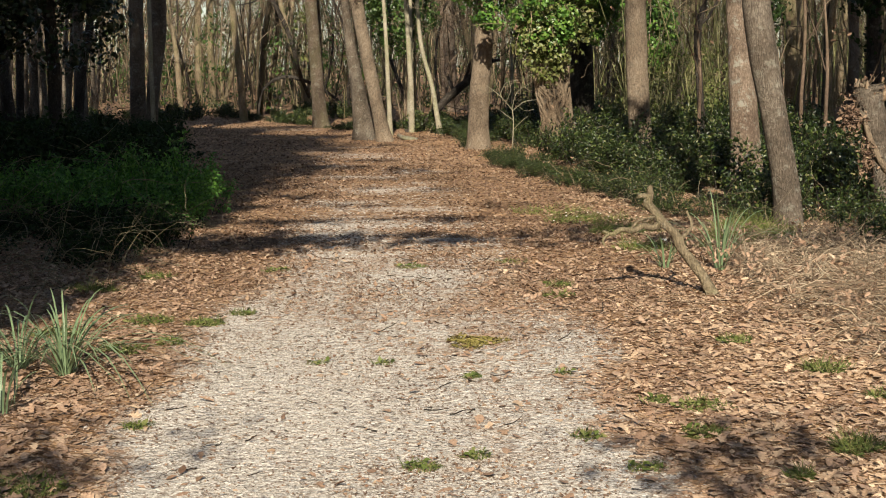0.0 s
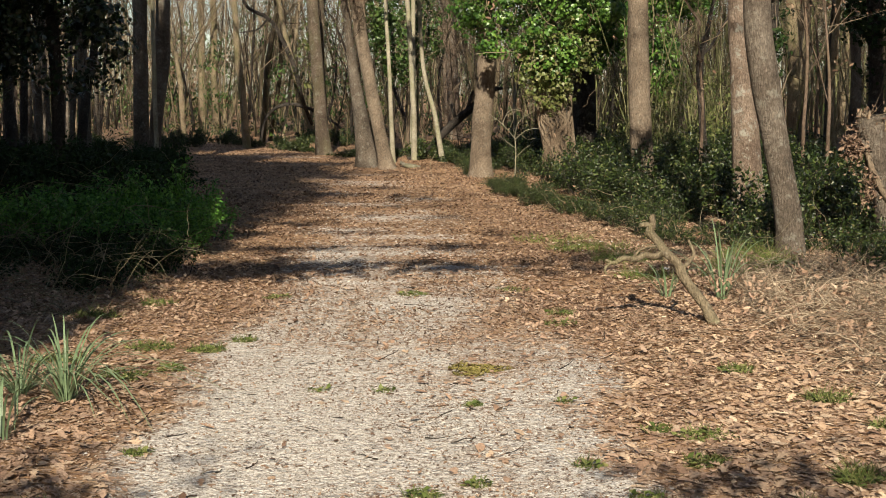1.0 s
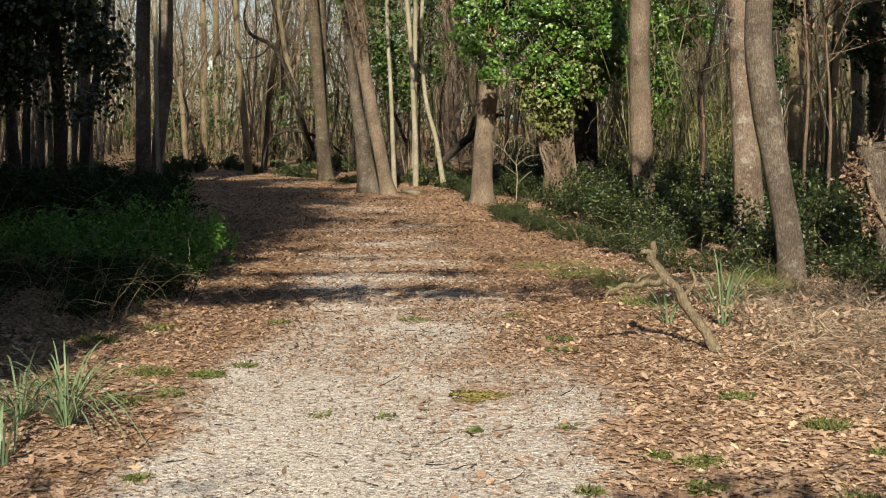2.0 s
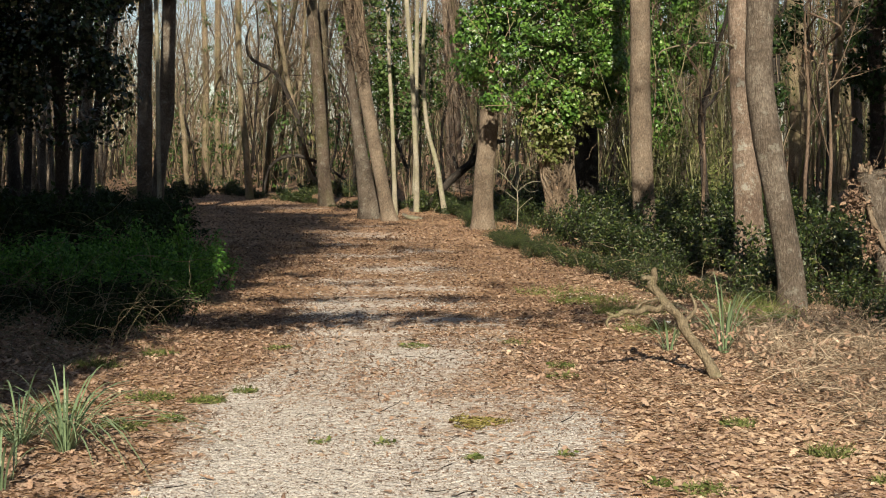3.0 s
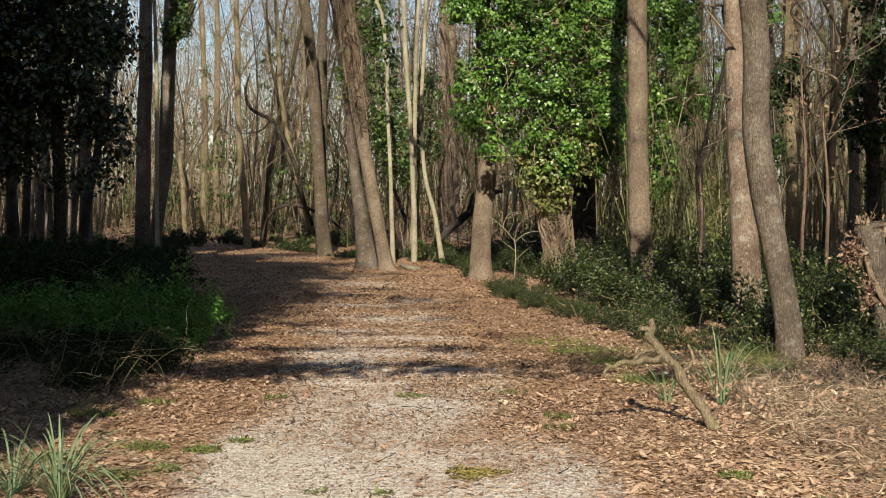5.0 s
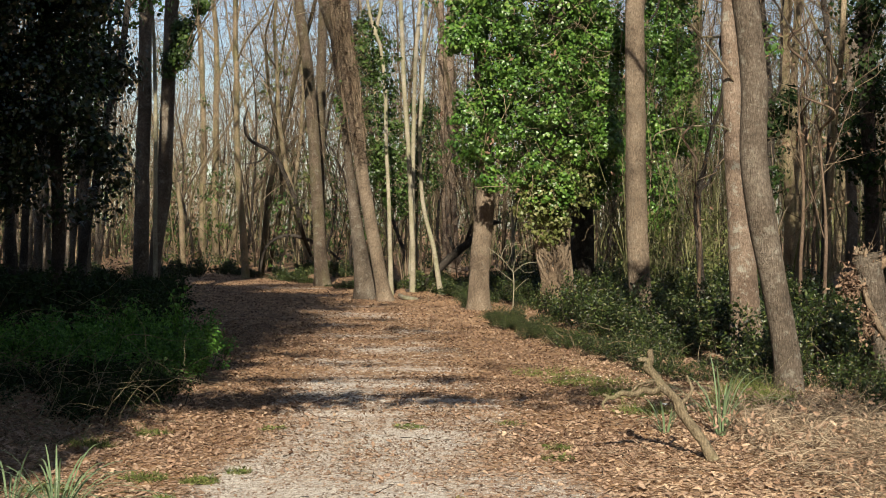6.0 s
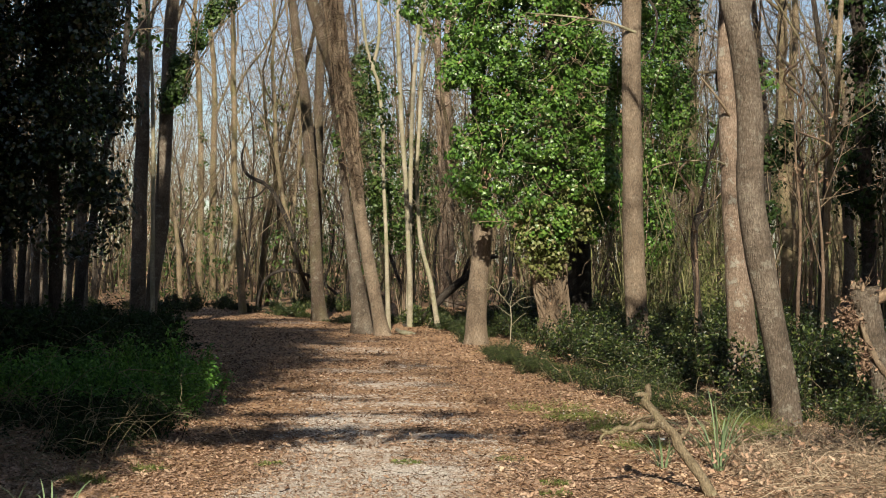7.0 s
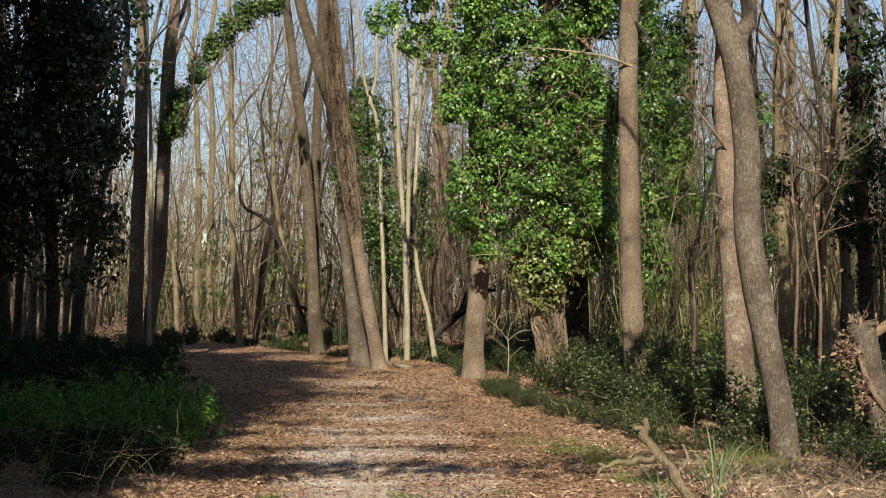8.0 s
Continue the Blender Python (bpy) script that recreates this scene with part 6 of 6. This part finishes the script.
stump = thing("broken_trunk", 4.10, 12.9, "broken dead trunk with a torn splintered top and hanging dry leaves", "tree stump")
bag = Bag()
c = curve([(0.02, 0, -0.1, 0.13), (-0.04, 0, 0.4, 0.112), (-0.14, 0, 0.81, 0.108), (-0.20, 0, 1.08, 0.122), (-0.22, 0, 1.24, 0.142)], 40)
bag.tubes(c[:, :3], c[:, 3], 24, 0.25)
torn_trunk = part("trunk", bag, BARK_OAK, stump)
rs = np.random.default_rng(23)
for i in range(70):
    a = rs.uniform(0, 6.28)
    bag = Bag()
    rim = rs.uniform(0.06, 0.135)
    hgt = rs.uniform(0.015, 0.05) + max(0.0, -math.cos(a - 0.4)) * rs.uniform(0.0, 0.06)
    e = np.array([-0.22 + rim * np.cos(a), rim * np.sin(a), 1.20 - 0.03 * np.cos(a)])
    lean = rs.normal(0, 0.25, 2) * hgt
    bag.tubes(np.stack([e, e + (lean[0] * 0.4, lean[1] * 0.4, hgt * rs.uniform(0.4, 0.8)), e + (lean[0] + 0.02 * np.cos(a), lean[1], hgt)]), np.array([0.020, 0.015, 0.003]) * rs.uniform(0.35, 1.0), 5, 0.8)
    part("splinter", bag, CUTWOOD if i % 3 == 0 else VINE, torn_trunk)
bag = Bag()
c = curve([(-0.16, -0.03, 1.1, 0.05), (-0.02, -0.06, 1.2, 0.045), (0.05, -0.08, 1.27, 0.042)], 12)
bag.tubes(c[:, :3], c[:, 3], 12, 0.1)
part("cut_limb", bag, CUTWOOD, stump, "freshly cut side limb")
bag = Bag()
c = curve([(-0.28, -0.05, 1.0, 0.015), (-0.22, -0.09, 0.76, 0.028), (-0.12, -0.10, 0.56, 0.032), (0.02, -0.09, 0.36, 0.028)], 20)
bag.tubes(c[:, :3], c[:, 3], 8, 0.3)
part("bark_strip", bag, VINE, torn_trunk, "peeled strip of bark")


def dry_leaves(label, x, y, z, count, spreadv, size, seed):
    r = np.random.default_rng(seed)
    root = thing("dry_leaves", x, y, label, "leaves", z=z)
    bag = Bag()
    at = r.normal(0, 1, (count, 3)) * spreadv
    bag.scatter(OAK_LEAVES[1], at, turns(unit(count, r), r.uniform(0, 6.28, count)), size * r.uniform(0.7, 1.3, count))
    part("leaves", bag, CRUMBS, root)
    tw, q = sprays(np.zeros((6, 3)), unit(6, r), np.full(6, 0.25), np.full(6, 0.004), 5, r)
    bag = Bag()
    bag.tubes(tw, q, 4)
    part("twig_crown", bag, TWIG, root)


dry_leaves("cluster of withered brown oak leaves on a broken trunk", 3.72, 12.85, 1.0, 420, (0.06, 0.05, 0.085), 0.038, 1)
dry_leaves("withered brown leaves on a broken trunk", 3.85, 12.8, 0.62, 190, (0.035, 0.04, 0.1), 0.038, 2)
dry_leaves("withered brown leaves above a broken trunk", 3.85, 12.85, 1.27, 60, (0.06, 0.05, 0.05), 0.036, 3)


# ---------------------------------------------------------------- dry tangles
def tangle(label, name, boxes, count, length, radius, seed, material, rise=-0.6):
    r = np.random.default_rng(seed)
    bag = Bag()
    for (x0, x1, y0, y1, h), share in boxes:
        n = int(count * share)
        x, y = r.uniform(x0, x1, n), r.uniform(y0, y1, n)
        st = np.stack([x, y, lie(x, y) + r.uniform(0, 1, n) ** 2 * h], 1)
        a = r.uniform(0, 6.28, n)
        p, q = sprays(st, np.stack([np.cos(a), np.sin(a), r.uniform(-0.1, 0.8, n)], 1), length * r.uniform(0.4, 1.3, n), radius * r.uniform(0.5, 1.4, n), 10, r, rise, 0.2)
        p[:, :, 2] = np.maximum(p[:, :, 2], lie(p[:, :, 0], p[:, :, 1]) + 0.004)
        bag.tubes(p, q, 4)
    return stuff(name, bag, material, label, "brambles")


tangle("mat of dry straw-coloured bramble stems on the verge", "dry_brambles", [((2.05, 3.7, 6.6, 10.6, 0.20), 0.6), ((2.2, 3.9, 10.2, 11.8, 0.05), 0.35)] , 3800, 0.30, 0.0028, 3, STALK)
tangle("dry bramble stems arching in the shade", "dry_brambles", [((-4.4, -2.2, 9.0, 12.6, 0.3), 0.6), ((-5.0, -2.8, 12.0, 16.0, 0.7), 0.4)], 520, 0.7, 0.0035, 4, DEADWOOD)
tangle("dry stems over the undergrowth", "dry_brambles", [((1.6, 5.0, 12.5, 20, 0.7), 0.6), ((1.9, 3.4, 11.4, 14.5, 0.3), 0.5), ((1.2, 2.4, 14.5, 18.5, 0.3), 0.4)], 130, 0.42, 0.0036, 5, DEADWOOD, -0.5)


# Dry leaves lodged in the bramble mat.
rng = np.random.default_rng(31)
n = 1100
x, y = rng.uniform(1.8, 3.7, n), rng.uniform(7.0, 11.5, n)
bag = Bag()
bag.scatter(OAK_LEAVES[2], np.stack([x, y, lie(x, y) + rng.uniform(0.01, 0.2, n)], 1), turns(unit(n, rng) + (0, -0.2, 0.5), rng.uniform(0, 6.28, n)), rng.uniform(0.03, 0.055, n))
stuff("lodged_leaves", bag, LITTER, "dry oak leaves lodged among bramble stems", "leaf litter")

# A scrap of white paper behind the dead branch and tiny white flowers in the grass.
PAPER = leafy("white_paper", ((0.1, (0.70, 0.70, 0.68)), (0.9, (0.80, 0.80, 0.78))), 0.8, 0.3, 0.1)
v = np.array([(-0.05, -0.02, 0.0), (0.05, -0.03, 0.01), (0.06, 0.03, 0.045), (-0.04, 0.03, 0.055), (0.0, 0.0, 0.02), (0.01, 0.05, 0.02)]) * 0.4
bag = Bag()
bag.add(v, np.array([(0, 1, 4), (1, 2, 4), (2, 3, 4), (3, 0, 4), (3, 2, 5)]))
scrap = tagged(new("paper_scrap", bag.mesh("paper_scrap", PAPER, False)), "small crumpled scrap of white paper on the verge", "litter")
scrap.location = (1.83, 11.6, float(lie(1.83, 11.6)) + 0.004)


def flower(x, y):
    root = thing("daisy", x, y, "tiny white daisy in short grass", "flower", "daisies")
    h = rng.uniform(0.05, 0.09)
    bag = Bag()
    bag.tubes(np.array([(0, 0, -0.01), (0.003, 0, h * 0.5), (0, 0.003, h)]), np.array([0.0015, 0.0013, 0.0012]), 4)
    part("stem", bag, GRASS, root)
    a = np.arange(8) / 8 * 6.28
    bag = Bag()
    bag.scatter((np.array([(0, 0, 0), (-0.3, 0.6, 0.05), (0, 1, 0.1), (0.3, 0.6, 0.05)]), np.array([(0, 3, 2), (0, 2, 1)])), np.tile((0, 0.003, h), (8, 1)), turns(np.tile((0, -0.35, 1.0), (8, 1)), a), np.full(8, 0.008))
    part("petals", bag, PAPER, root, "white petals")


for i in range(14):
    flower(1.45 + rng.normal(0, 0.16), 13.1 + rng.normal(0, 0.35))
